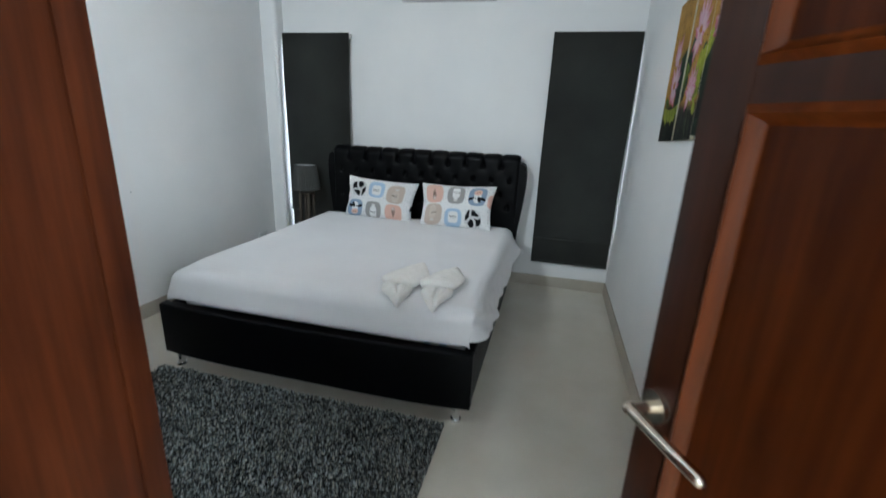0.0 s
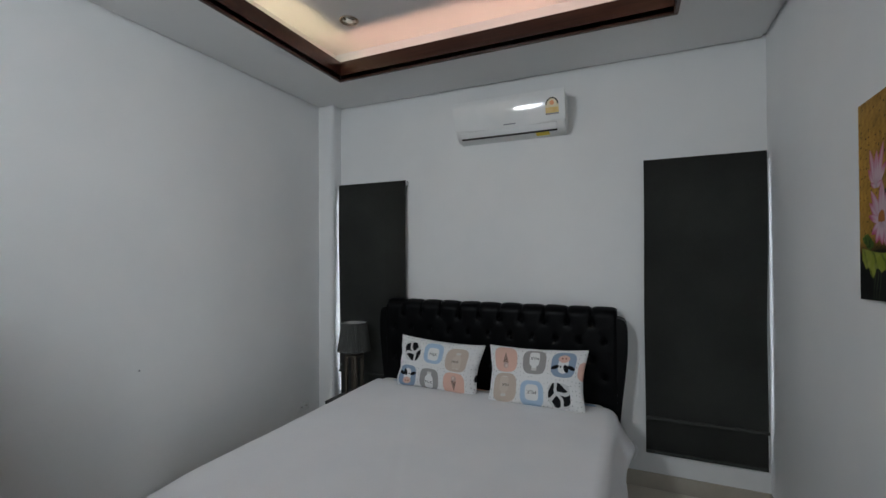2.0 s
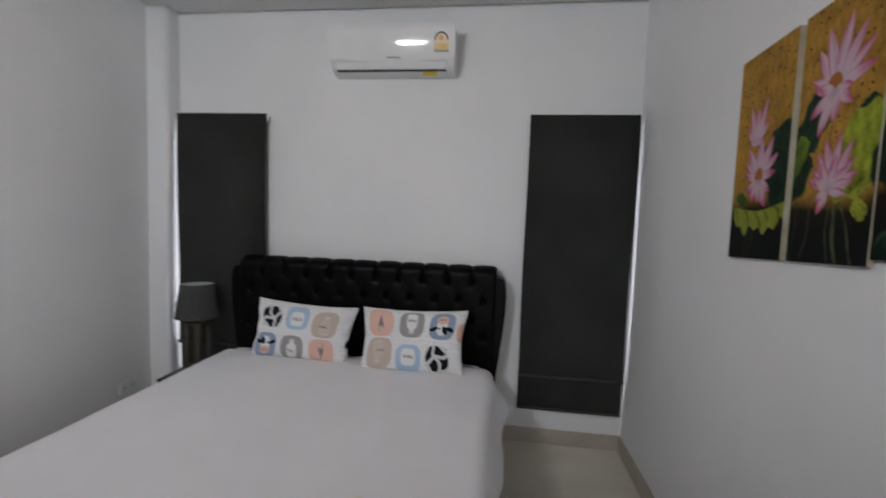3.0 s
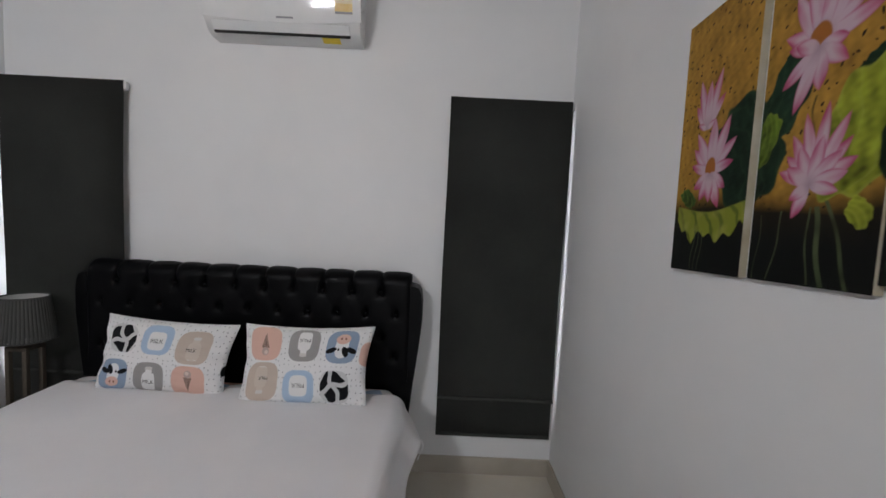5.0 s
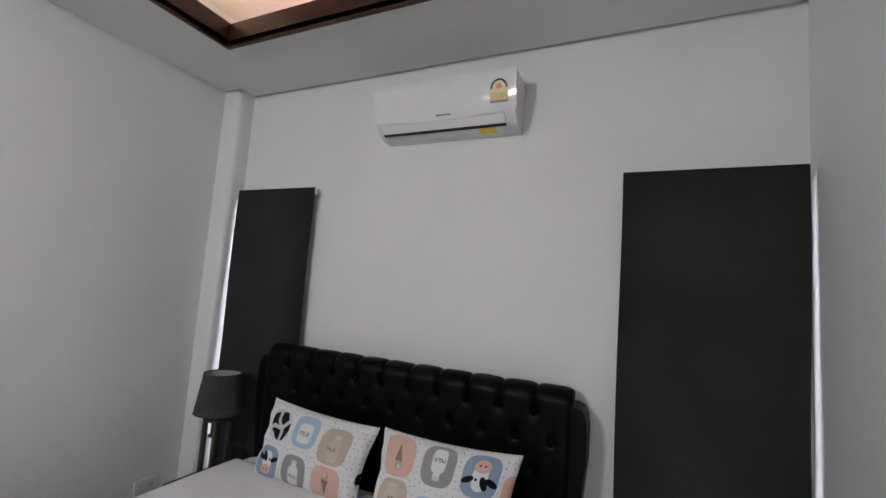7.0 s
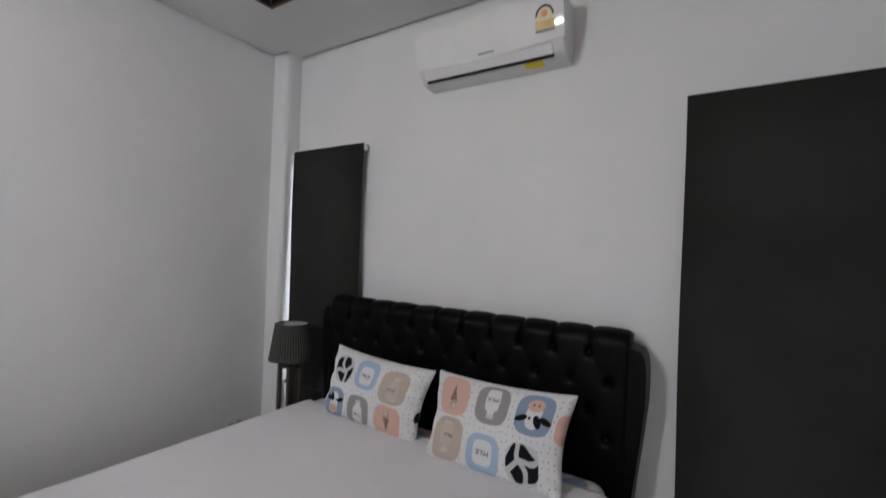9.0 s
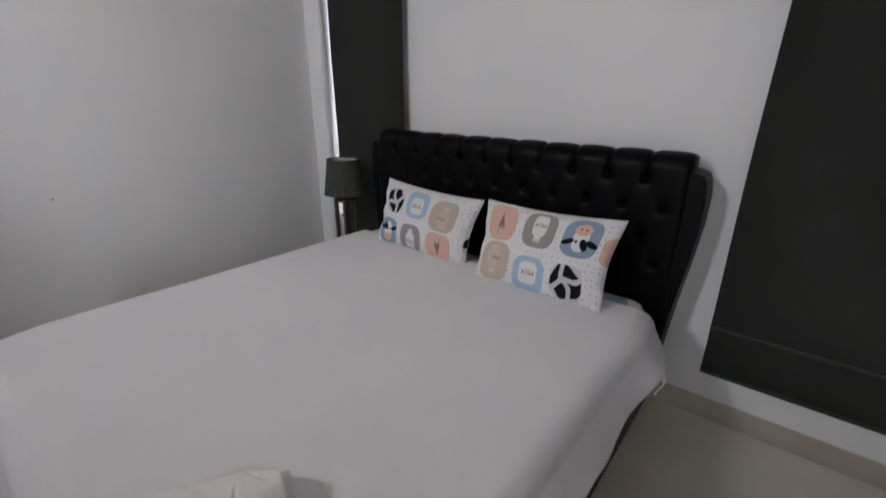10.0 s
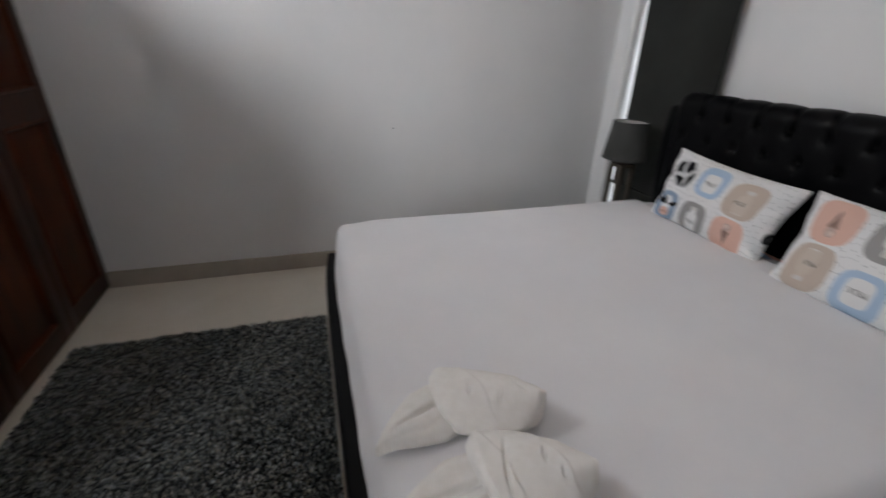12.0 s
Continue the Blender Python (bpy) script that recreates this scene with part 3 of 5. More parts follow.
            part("button", dot, LEATHER, head, "", 180)
    part("head_back", boxed(hx0 + 0.004, hx1 - 0.004, 3.986, 4.03, 0.09, top - 0.035, bevel=0.012), LEATHER, b)
    # shaped side wings
    for side in (-1, 1):
        inner, sign = (hx1 - 0.012, 1) if side > 0 else (hx0 + 0.012, -1)
        outline = []
        for z, w in ((0.10, 0.010), (0.35, 0.018), (0.55, 0.037), (0.75, 0.060), (0.92, 0.076), (1.05, 0.077), (1.11, 0.069), (1.135, 0.056), (1.145, 0.03)):
            outline.append((inner + sign * w, z))
        outline = [(inner, 0.10)] + outline + [(inner, 1.148)]
        bm = prism(bmesh.new(), outline, "y", 3.878, 4.026, bevel=0.014)
        part("side_wing", bm, LEATHER, b)


bed()


def mattress():
    m = thing("mattress", ((BX0 + BX1) / 2, 2.9, 0.286), "thick mattress in a patterned fitted sheet on the bed", "mattress")
    part("cover", boxed(BX0 + 0.065, BX1 - 0.065, BF + 0.092, BH - 0.01, 0.287, 0.588, bevel=0.075, seg=6), FITTED, m)


mattress()


def bed_cover():
    """A white sheet over the mattress: flat on top, hanging at the sides, tucked behind the footboard."""
    ax0, ax1, ay0, ay1, top = BX0 + 0.055, BX1 - 0.005, BF + 0.058, 3.715, 0.608
    rr, rf = 0.065, 0.075

    def edge(d, rr):
        """Offset beyond the flat top and the fall below it, at a length d along the cloth past the edge."""
        q = math.pi / 2 * rr
        if d <= 0:
            return d, 0.0
        if d < q:
            a = d / rr
            return rr * math.sin(a), rr * (1 - math.cos(a))
        return rr + (d - q) * 0.38, rr + (d - q) * 0.95

    side, fold, flat = 22, 22, 110
    sx = np.concatenate([-np.linspace(0.215, 0.004, side), np.linspace(0, 1, flat), np.linspace(0.004, 0.236, side)])
    sy = np.concatenate([-np.linspace(0.232, 0.004, fold), np.linspace(0, 1, 120)])
    rows = []
    for j, ty in enumerate(sy):
        row = []
        for i, tx in enumerate(sx):
            fx, fy, ox, dx, oy, dy = tx, ty, 0.0, 0.0, 0.0, 0.0
            if i < side:
                ox, dx = edge(-tx, rr)
                ox, fx = -ox, 0
            elif i >= side + flat:
                # the hem rises a little towards the foot
                ox, dx = edge(tx * (0.88 + 0.12 * math.sin(3.0 * max(ty, 0) + 0.6)) * (0.86 + 0.14 * min(1.0, max(ty, 0) / 0.10)), rr)
                fx = 1
            if j < fold:
                oy, dy = edge(-ty, rf)
                oy, fy = -min(oy, rf), 0
            if j < fold and ox > 0:
                ox *= max(0.35, 1 - dy / 0.16)
            x = ax0 + rr + (ax1 - ax0 - 2 * rr) * fx + ox
            y = ay0 + rf + (ay1 - ay0 - rf) * fy + oy
            d = max(dx, dy) + 0.12 * min(dx, dy)
            row.append((x, y, top - d, dx, dy, fx, fy))
        rows.append(row)
    A = np.array(rows)
    X, Y, Z, DX, DY = (A[..., k].copy() for k in range(5))
    hang = np.clip(DX / 0.2, 0, 1)
    # waves of the hanging side
    right = X > -1.1
    wave = fbm(Y * 4.5, Z * 3, 21, 3) * 0.012 + 0.008 * np.sin(Y * 9 + Z * 14)
    X += np.where(right, 1, -1) * hang * (wave + 0.012)
    # the head corner of the hanging side flares out
    flare = np.exp(-((Y - 3.50) / 0.16) ** 2) * hang
    X += np.where(right, 1, -1) * flare * 0.060
    Z += flare * 0.03
    Z += np.where(right, 1, 0) * hang ** 2 * (0.007 * fbm(Y * 11, Y * 0, 53, 3) + 0.002 * np.sin(Y * 37))
    X += np.where(right, 1, 0) * hang * np.exp(-((Y - 2.35) / 0.38) ** 2) * 0.009 * np.sin(Y * 24 + Z * 46 + 1.5 * fbm(Y * 3, Z * 4, 77, 2))
    X += np.where(right, 1, 0) * hang * 0.006 * np.exp(-((Y - 2.45) / 0.5) ** 2) * np.sin(Y * 34 - Z * 38 + 2.0 * fbm(Y * 4, Z * 5, 19, 2))
    # gathered cloth at the foot corner of the right side
    corner = np.exp(-((Y - 2.02) / 0.12) ** 2 - ((X + 0.15) / 0.13) ** 2)
    X += corner * 0.014 * np.where(right, 1, 0) * (0.7 + 0.5 * np.sin(Z * 55 + Y * 22))
    Y -= corner * 0.010 * (0.5 + 0.5 * np.sin(Z * 45 + X * 30))
    # creases: long soft ones on top, drawn ones down the front
    Z += 0.0035 * fbm(X * 4.2, Y * 4.8, 31, 4) * (1 - hang)
    Z += 0.0022 * np.exp(-((np.sin(X * 5.0 + Y * 2.2 + 0.6 * fbm(X * 2, Y * 2, 8, 2)) / 0.16) ** 2)) * (hang < 0.2)
    front = np.clip(DY / 0.15, 0, 1)
    Y -= front * (0.0022 * fbm(X * 7, Z * 9, 44, 3) + 0.001 * np.sin(X * 26 + Z * 20))
    # it slumps near the foot edge
    Z -= 0.012 * np.exp(-((Y - (ay0 + 0.05)) / 0.10) ** 2) * (1 - front)
    across = np.clip((X - (BX0 + BX1) / 2) / ((BX1 - BX0) / 2), -1, 1)
    Y -= np.clip(DY / 0.16, 0, 1) ** 1.4 * (0.006 + 0.040 * (1 - across ** 4))
    Z = np.where(DY > 0.02, np.maximum(Z, 0.4055), Z)
    bm = grid_mesh(np.stack([X, Y, Z], -1))
    bmesh.ops.recalc_face_normals(bm, faces=bm.faces)
    s = thing("bed_sheet", (-1.1, 2.8, 0.59), "plain white cotton sheet spread smooth over the bed", "bed sheet")
    ob = part("sheet", bm, SHEET, s, "", 180)
    mod = ob.modifiers.new("thickness", "SOLIDIFY")
    mod.thickness, mod.offset = 0.003, -1
    k = np.linspace(0, 1, 14)
    strip = np.stack([np.stack([-0.098 + 0.010 * np.sin(k * 5) + o * 0.6, 3.455 + o + 0.006 * np.sin(k * 7), 0.515 - 0.095 * k], -1) for o in (-0.006, 0.006)])
    part("tie", grid_mesh(strip), SHEET, s, "short white tie hanging at the hem", 180)


bed_cover()


# ---- pillows ----
def rounded(U, V, cx, cy, hw, hh, p=3.2):
    return (np.abs((U - cx) / hw) ** p + np.abs((V - cy) / hh) ** p) < 1


def disc(U, V, cx, cy, rx, ry=None, turn=0.0):
    c, s = math.cos(turn), math.sin(turn)
    a, b = (U - cx) * c + (V - cy) * s, -(U - cx) * s + (V - cy) * c
    return (a / rx) ** 2 + (b / (ry or rx)) ** 2 < 1


def pillow_print(U, V):
    """The printed pattern of the pillow case, in metres from its lower left corner."""
    white, blue, grey, beige, peach, slate, black = ((0.76, 0.76, 0.76), (0.41, 0.54, 0.69), (0.33, 0.32, 0.315), (0.55, 0.46, 0.39), (0.71, 0.46, 0.38), (0.27, 0.35, 0.47), (0.010, 0.010, 0.012))
    C = np.empty(U.shape + (3,))
    C[:] = white
    rng = np.random.default_rng(4)
    gx, gy = U / 0.027, V / 0.027
    ix, iy = np.floor(gx), np.floor(gy)
    jx = np.mod(np.sin(ix * 12.9 + iy * 78.2) * 43758.5, 1.0) * 0.5 + 0.25
    jy = np.mod(np.sin(ix * 39.3 + iy * 11.1) * 24634.6, 1.0) * 0.5 + 0.25
    C[np.hypot(gx - ix - jx, gy - iy - jy) < 0.085] = (0.08, 0.08, 0.09)
    W, H = 0.70, 0.43

    def patch(cx, cy, colour, hw=0.080, hh=0.078):
        C[rounded(U, V, cx, cy, hw, hh)] = colour

    def cow(cx, cy):
        patch(cx, cy, (0.60, 0.60, 0.60), 0.074, 0.072)
        inside = rounded(U, V, cx, cy, 0.072, 0.071)
        a, b = (U - cx) * 0.93 + (V - cy) * 0.36, -(U - cx) * 0.36 + (V - cy) * 0.93
        a, b = a + 0.010 * np.sin(b * 60), b + 0.010 * np.sin(a * 52 + 1.0)
        spots = (np.minimum(np.abs(a - 0.004), np.abs(b + 0.003)) > 0.0105) & (np.hypot(a, b) < 0.071)
        C[inside & spots] = black

    def bottle(cx, cy, flip=1):
        b = rounded(U, V, cx, cy - 0.012 * flip, 0.034, 0.046, 4) | rounded(U, V, cx, cy + 0.036 * flip, 0.017, 0.022, 4)
        C[b] = (0.76, 0.76, 0.76)
        C[rounded(U, V, cx, cy + 0.055 * flip, 0.019, 0.008, 4)] = (0.62, 0.60, 0.58)

    def cone(cx, cy):
        h = np.clip((cy + 0.022 - V) / 0.07, 0, 1)
        body = (V < cy + 0.022) & (V > cy - 0.05) & (np.abs(U - cx) < 0.021 * (1 - h))
        C[body] = (0.46, 0.30, 0.24)
        C[body & ((np.mod((U + V) / 0.011, 1) < 0.22) | (np.mod((U - V) / 0.011, 1) < 0.22))] = (0.05, 0.04, 0.04)
        C[disc(U, V, cx, cy + 0.038, 0.019)] = (0.50, 0.38, 0.34)
        C[disc(U, V, cx - 0.004, cy + 0.042, 0.010)] = (0.70, 0.56, 0.50)

    def calf(cx, cy):
        patch(cx, cy, slate)
        C[rounded(U, V, cx, cy + 0.004, 0.034, 0.050, 2.6)] = (0.76, 0.76, 0.76)
        C[disc(U, V, cx - 0.052, cy + 0.018, 0.028, 0.012, -0.35) | disc(U, V, cx + 0.052, cy + 0.018, 0.028, 0.012, 0.35)] = black
        C[disc(U, V, cx - 0.020, cy + 0.024, 0.015, 0.026, 0.5)] = black
        C[disc(U, V, cx + 0.016, cy + 0.014, 0.006)] = black
        C[disc(U, V, cx, cy - 0.036, 0.036, 0.024)] = peach
        C[disc(U, V, cx - 0.011, cy - 0.038, 0.005) | disc(U, V, cx + 0.011, cy - 0.038, 0.005)] = (0.25, 0.10, 0.08)

    top, low = 0.280, 0.108
    cow(0.125, top + 0.012)
    patch(0.310, top + 0.020, blue)
    C[rounded(U, V, 0.310, top + 0.014, 0.046, 0.048, 4)] = (0.76, 0.76, 0.76)
    patch(0.505, top - 0.006, beige, 0.086, 0.086)
    bottle(0.512, top - 0.014)
    C[rounded(U, V, 0.512, top - 0.014, 0.05, 0.055, 4) & (C[..., 0] > 0.7)] = (0.60, 0.52, 0.45)
    calf(0.105, low)
    patch(0.300, low - 0.004, grey)
    bottle(0.300, low - 0.012)
    patch(0.505, low - 0.008, peach, 0.084, 0.080)
    cone(0.505, low - 0.008)
    cow(0.735, low + 0.045)
    patch(-0.045, top - 0.140, peach, 0.052, 0.055)
    return C


def word(text, size):
    """A flat mesh of a word, centred on the origin."""
    cu = bpy.data.curves.new(text, "FONT")
    cu.body, cu.size, cu.align_x, cu.align_y, cu.resolution_u = text, size, "CENTER", "CENTER", 2
    ob = bpy.data.objects.new(text, cu)
    scene.collection.objects.link(ob)
    dg = bpy.context.evaluated_depsgraph_get()
    me = bpy.data.meshes.new_from_object(ob.evaluated_get(dg))
    bm = bmesh.new()
    bm.from_mesh(me)
    bpy.data.objects.remove(ob)
    bpy.data.curves.remove(cu)
    bpy.data.meshes.remove(me)
    return bm


def pillow(m, seed, label, turned, W=0.672, shift=0.0, lift_print=0.0, H=0.370, spread=1.0):
    D = 0.080

    def surface(U, V, lift=0.0):
        a, b = 2 * U / W - 1, 2 * V / H - 1
        a, b = np.clip(a, -1, 1), np.clip(b, -1, 1)
        x = W / 2 * a * (1 - 0.075 * (1 - b * b) ** 1.5)
        x = x * (1 - 0.055 * (1 + (b if turned else -b)) / 2)
        z = H / 2 * b * (1 - 0.085 * (1 - a * a))
        full = np.clip((1 - a ** 2), 0, 1) ** 0.42 * np.clip((1 - b ** 2), 0, 1) ** 0.42
        rim = np.exp(-((1 - np.maximum(np.abs(a), np.abs(b))) / 0.10) ** 2)
        crease = 0.014 * fbm(a * 5, b * 4, seed, 4) * (0.28 + rim) + 0.010 * rim * np.sin(14 * a + 11 * b + seed)
        pinch = np.exp(-((1 - (-a if turned else a)) / 0.16) ** 2)
        crease = crease + 0.012 * pinch * np.sin(b * 13 + 3 * a + seed)
        y = -D * full - crease * full ** 0.5 - lift
        return x, y, z

    nu, nv = 400, 240
    U, V = np.meshgrid(np.linspace(0, W, nu), np.linspace(0, H, nv))
    x, y, z = surface(U, V)
    front = np.stack([x, y, z], -1)
    bm = grid_mesh(front)
    C = pillow_print(U - shift, (V - lift_print) * spread)
    layer = bm.verts.layers.float_color.new("print")
    bm.verts.ensure_lookup_table()
    flat = C.reshape(-1, 3)
    for v, c in zip(bm.verts, flat):
        v[layer] = (*c, 1)
    # the plain back
    nb = 40
    Ub, Vb = np.meshgrid(np.linspace(0, W, nb), np.linspace(0, H, nb))
    xb, yb, zb = surface(Ub, Vb)
    vs = [[bm.verts.new((xb[i, j], -yb[i, j] * 0.8, zb[i, j])) for j in range(nb)] for i in range(nb)]
    for row in vs:
        for v in row:
            v[layer] = (0.76, 0.76, 0.76, 1)
    for i in range(nb - 1):
        for j in range(nb - 1):
            bm.faces.new((vs[i][j], vs[i + 1][j], vs[i + 1][j + 1], vs[i][j + 1]))
    bmesh.ops.recalc_face_normals(bm, faces=bm.faces)
    spin = m @ (pose(0, 0, 0, 0, 180, 0) if turned else Matrix.Identity(4))
    bm.transform(spin)
    p = thing("pillow", m.translation, label, "pillow", "pillows on the bed")
    case = part("pillow_case", bm, PILLOW, p, "", 180)
    for text, cx, cy, size, turn in (("MiLK", 0.310, 0.292, 0.032, 0.0), ("MiLK", 0.300, 0.080, 0.028, 0.0), ("MiLK", 0.500, 0.260, 0.025, 0.0)):
        t = word(text, size)
        for v in t.verts:
            xx, yy, zz = surface(np.array(cx + shift + v.co.x), np.array(cy / spread + lift_print + v.co.y), 0.0012)
            v.co = (float(xx), float(yy), float(zz))
        bmesh.ops.recalc_face_normals(t, faces=t.faces)
        t.transform(spin)
        part("printed_word", t, LABEL_BLACK, case, "small black printed word", 180)


pillow(pose(-1.408, 3.704, 0.764, -17, 2.8, 0.4), 3, "white pillow printed with pastel milk and cow motifs", False, 0.672, 0.0, -0.033)
pillow(pose(-0.690, 3.662, 0.768, -23, -1.2, 0), 11, "white pillow printed with motifs, lying upside down", True, 0.660, 0.030, -0.010, 0.392, 0.92)


# ---- towels ----
def towel(front, tail_tip, end, z0, seed, creases, tip, label):
    """A terry towel: a flat pointed tail, and a band wrapped round it that ends in a raised blunt tip."""
    front, tail_tip, end = Vector((*front, 0)), Vector((*tail_tip, 0)), Vector((*end, 0))
    t = thing("folded_towel", (front.x, front.y, z0), label, "towel", "towels on the bed")

    def framed(origin, ahead):
        d = ahead.normalized()
        return Matrix(((d.y, d.x, 0, origin.x), (-d.x, d.y, 0, origin.y), (0, 0, 1, z0), (0, 0, 0, 1)))

    m, length = framed(front, front - tail_tip), (front - tail_tip).length
    n, k = 48, 41
    rows = []
    for i in range(n):
        s = i / (n - 1)
        y = -length + (length + 0.05) * s
        half = 0.078 * min(1.0, (s / 0.55) ** 0.75) + 0.004
        upper, lower = [], []
        for j in range(k):
            a = -1 + 2 * j / (k - 1)
            x = a * half + 0.004 * math.sin(s * 5 + seed)
            z = 0.010 + (0.016 + 0.016 * s) * (1 - abs(a) ** 4)
            z -= min(1.0, s * 2) * (0.014 * math.exp(-((a + 0.08 - 0.15 * s) / 0.10) ** 2) + 0.006 * math.exp(-((a - 0.55 + 0.1 * s) / 0.07) ** 2))
            z += 0.003 * math.sin(a * 4 + seed + s * 3)
            upper.append((x, y, max(z, 0.004)))
            lower.append((x * 0.985, y, 0.0015))
        rows.append(upper + lower[::-1])
    bm = grid_mesh(np.array(rows), closed_u=True)
    bm.verts.ensure_lookup_table()
    for i in (0, n - 1):
        bm.faces.new([bm.verts[i * 2 * k + j] for j in range(2 * k)])
    bmesh.ops.recalc_face_normals(bm, faces=bm.faces)
    bm.transform(m)
    for v in bm.verts:
        over = max(0.0, 2.0 - v.co.y) / 0.05
        v.co.z -= 0.022 * over * over
    part("tail", bm, TOWEL, t, "", 60)
    m, length = framed(front, end - front), (end - front).length
    n, k = 90, 96
    P = np.zeros((n, k, 3))
    knots = (0, 0.035, 0.08, 0.25, 0.5, 0.75, 0.93, 1.0)
    for i in range(n):
        s = i / (n - 1)
        y = -0.012 + (length + 0.012) * s
        half = np.interp(s, knots, (0.074, 0.090, 0.096, 0.097, 0.092, 0.076, 0.046, tip))
        tall = np.interp(s, knots, (0.048, 0.063, 0.071, 0.078, 0.084, 0.088, 0.090, 0.086))
        for j in range(k):
            a = 2 * math.pi * j / k
            c, q = math.cos(a), math.sin(a)
            x = half * math.copysign(abs(c) ** 0.95, c) * (1 - 0.5 * s * max(q, 0))
            z = tall / 2 * math.copysign(abs(q) ** 0.95, q) + tall / 2
            turn = (s * 2.1 + 0.20 * (a - 1.57) + 0.13 * seed + 0.06 * math.sin(3 * a)) % 1.0
            fold = 0.0045 * (turn ** 3 - 0.25) * max(q, 0.0) ** 0.6 * min(1.0, s * 6)
            for s0, slant, a0, wide in creases:
                d = (s - s0 - slant * (a - 1.57)) / 0.011
                fold -= 0.010 * math.exp(-d * d) * math.exp(-((a - a0) / wide) ** 2)
            P[i, j] = (x, y - 0.030 * max(q, 0) * (1 - s) + 0.030 * c * (1 - s), max(z + fold, 0.001))
    P[..., 2] += 0.003 * fbm(P[..., 0] * 20, P[..., 1] * 20, seed, 3) * (P[..., 2] > 0.012)
    P[..., 0] += 0.006 * fbm(P[..., 2] * 35, P[..., 1] * 30, seed + 5, 3)
    bm = grid_mesh(P, closed_u=True)
    bm.verts.ensure_lookup_table()
    for i in (0, n - 1):
        bm.faces.new([bm.verts[i * k + j] for j in range(k)])
    bmesh.ops.recalc_face_normals(bm, faces=bm.faces)
    bm.transform(m)
    part("wrap", bm, TOWEL, t, "", 75)


towel((-0.660, 2.125), (-0.600, 1.940), (-0.572, 2.330), 0.607, 1, ((0.33, 0.04, 1.45, 0.16), (0.62, 0.10, 1.2, 0.30), (0.80, -0.12, 1.8, 0.35)), 0.014, "white terry towel folded into a pointed shape")
towel((-0.448, 2.150), (-0.412, 1.942), (-0.385, 2.335), 0.607, 4, ((0.26, 0.10, 1.35, 0.60), (0.58, 0.05, 1.7, 0.22), (0.72, 0.06, 1.1, 0.16)), 0.030, "white terry towel folded round itself, with a long crease")


# ---- bedside table, lamp, socket ----
def bedside_table():
    x0, x1, y0, y1, top = -2.375, -2.055, 3.62, 3.95, 0.40
    b = thing("bedside_table", ((x0 + x1) / 2, (y0 + y1) / 2, 0), "low black bedside table beside the bed", "bedside table")
    part("top", boxed(x0, x1, y0, y1, top - 0.025, top, bevel=0.004), DARK, b)
    part("body", boxed(x0 + 0.01, x1 - 0.01, y0 + 0.012, y1 - 0.005, 0.06, top - 0.026, bevel=0.003), DARK, b)
    for z in (0.075, 0.225):
        d = part("drawer", boxed(x0 + 0.014, x1 - 0.014, y0 - 0.006, y0 + 0.011, z, z + 0.142, bevel=0.003), DARK, b)
        part("knob", tubed(((x0 + x1) / 2, y0 - 0.024, z + 0.07), ((x0 + x1) / 2, y0 - 0.006, z + 0.07), 0.012), STEEL, d)
    for x in (x0 + 0.03, x1 - 0.03):
        for y in (y0 + 0.04, y1 - 0.04):
            part("foot", boxed(x - 0.015, x + 0.015, y - 0.015, y + 0.015, 0, 0.06), DARK, b)


bedside_table()


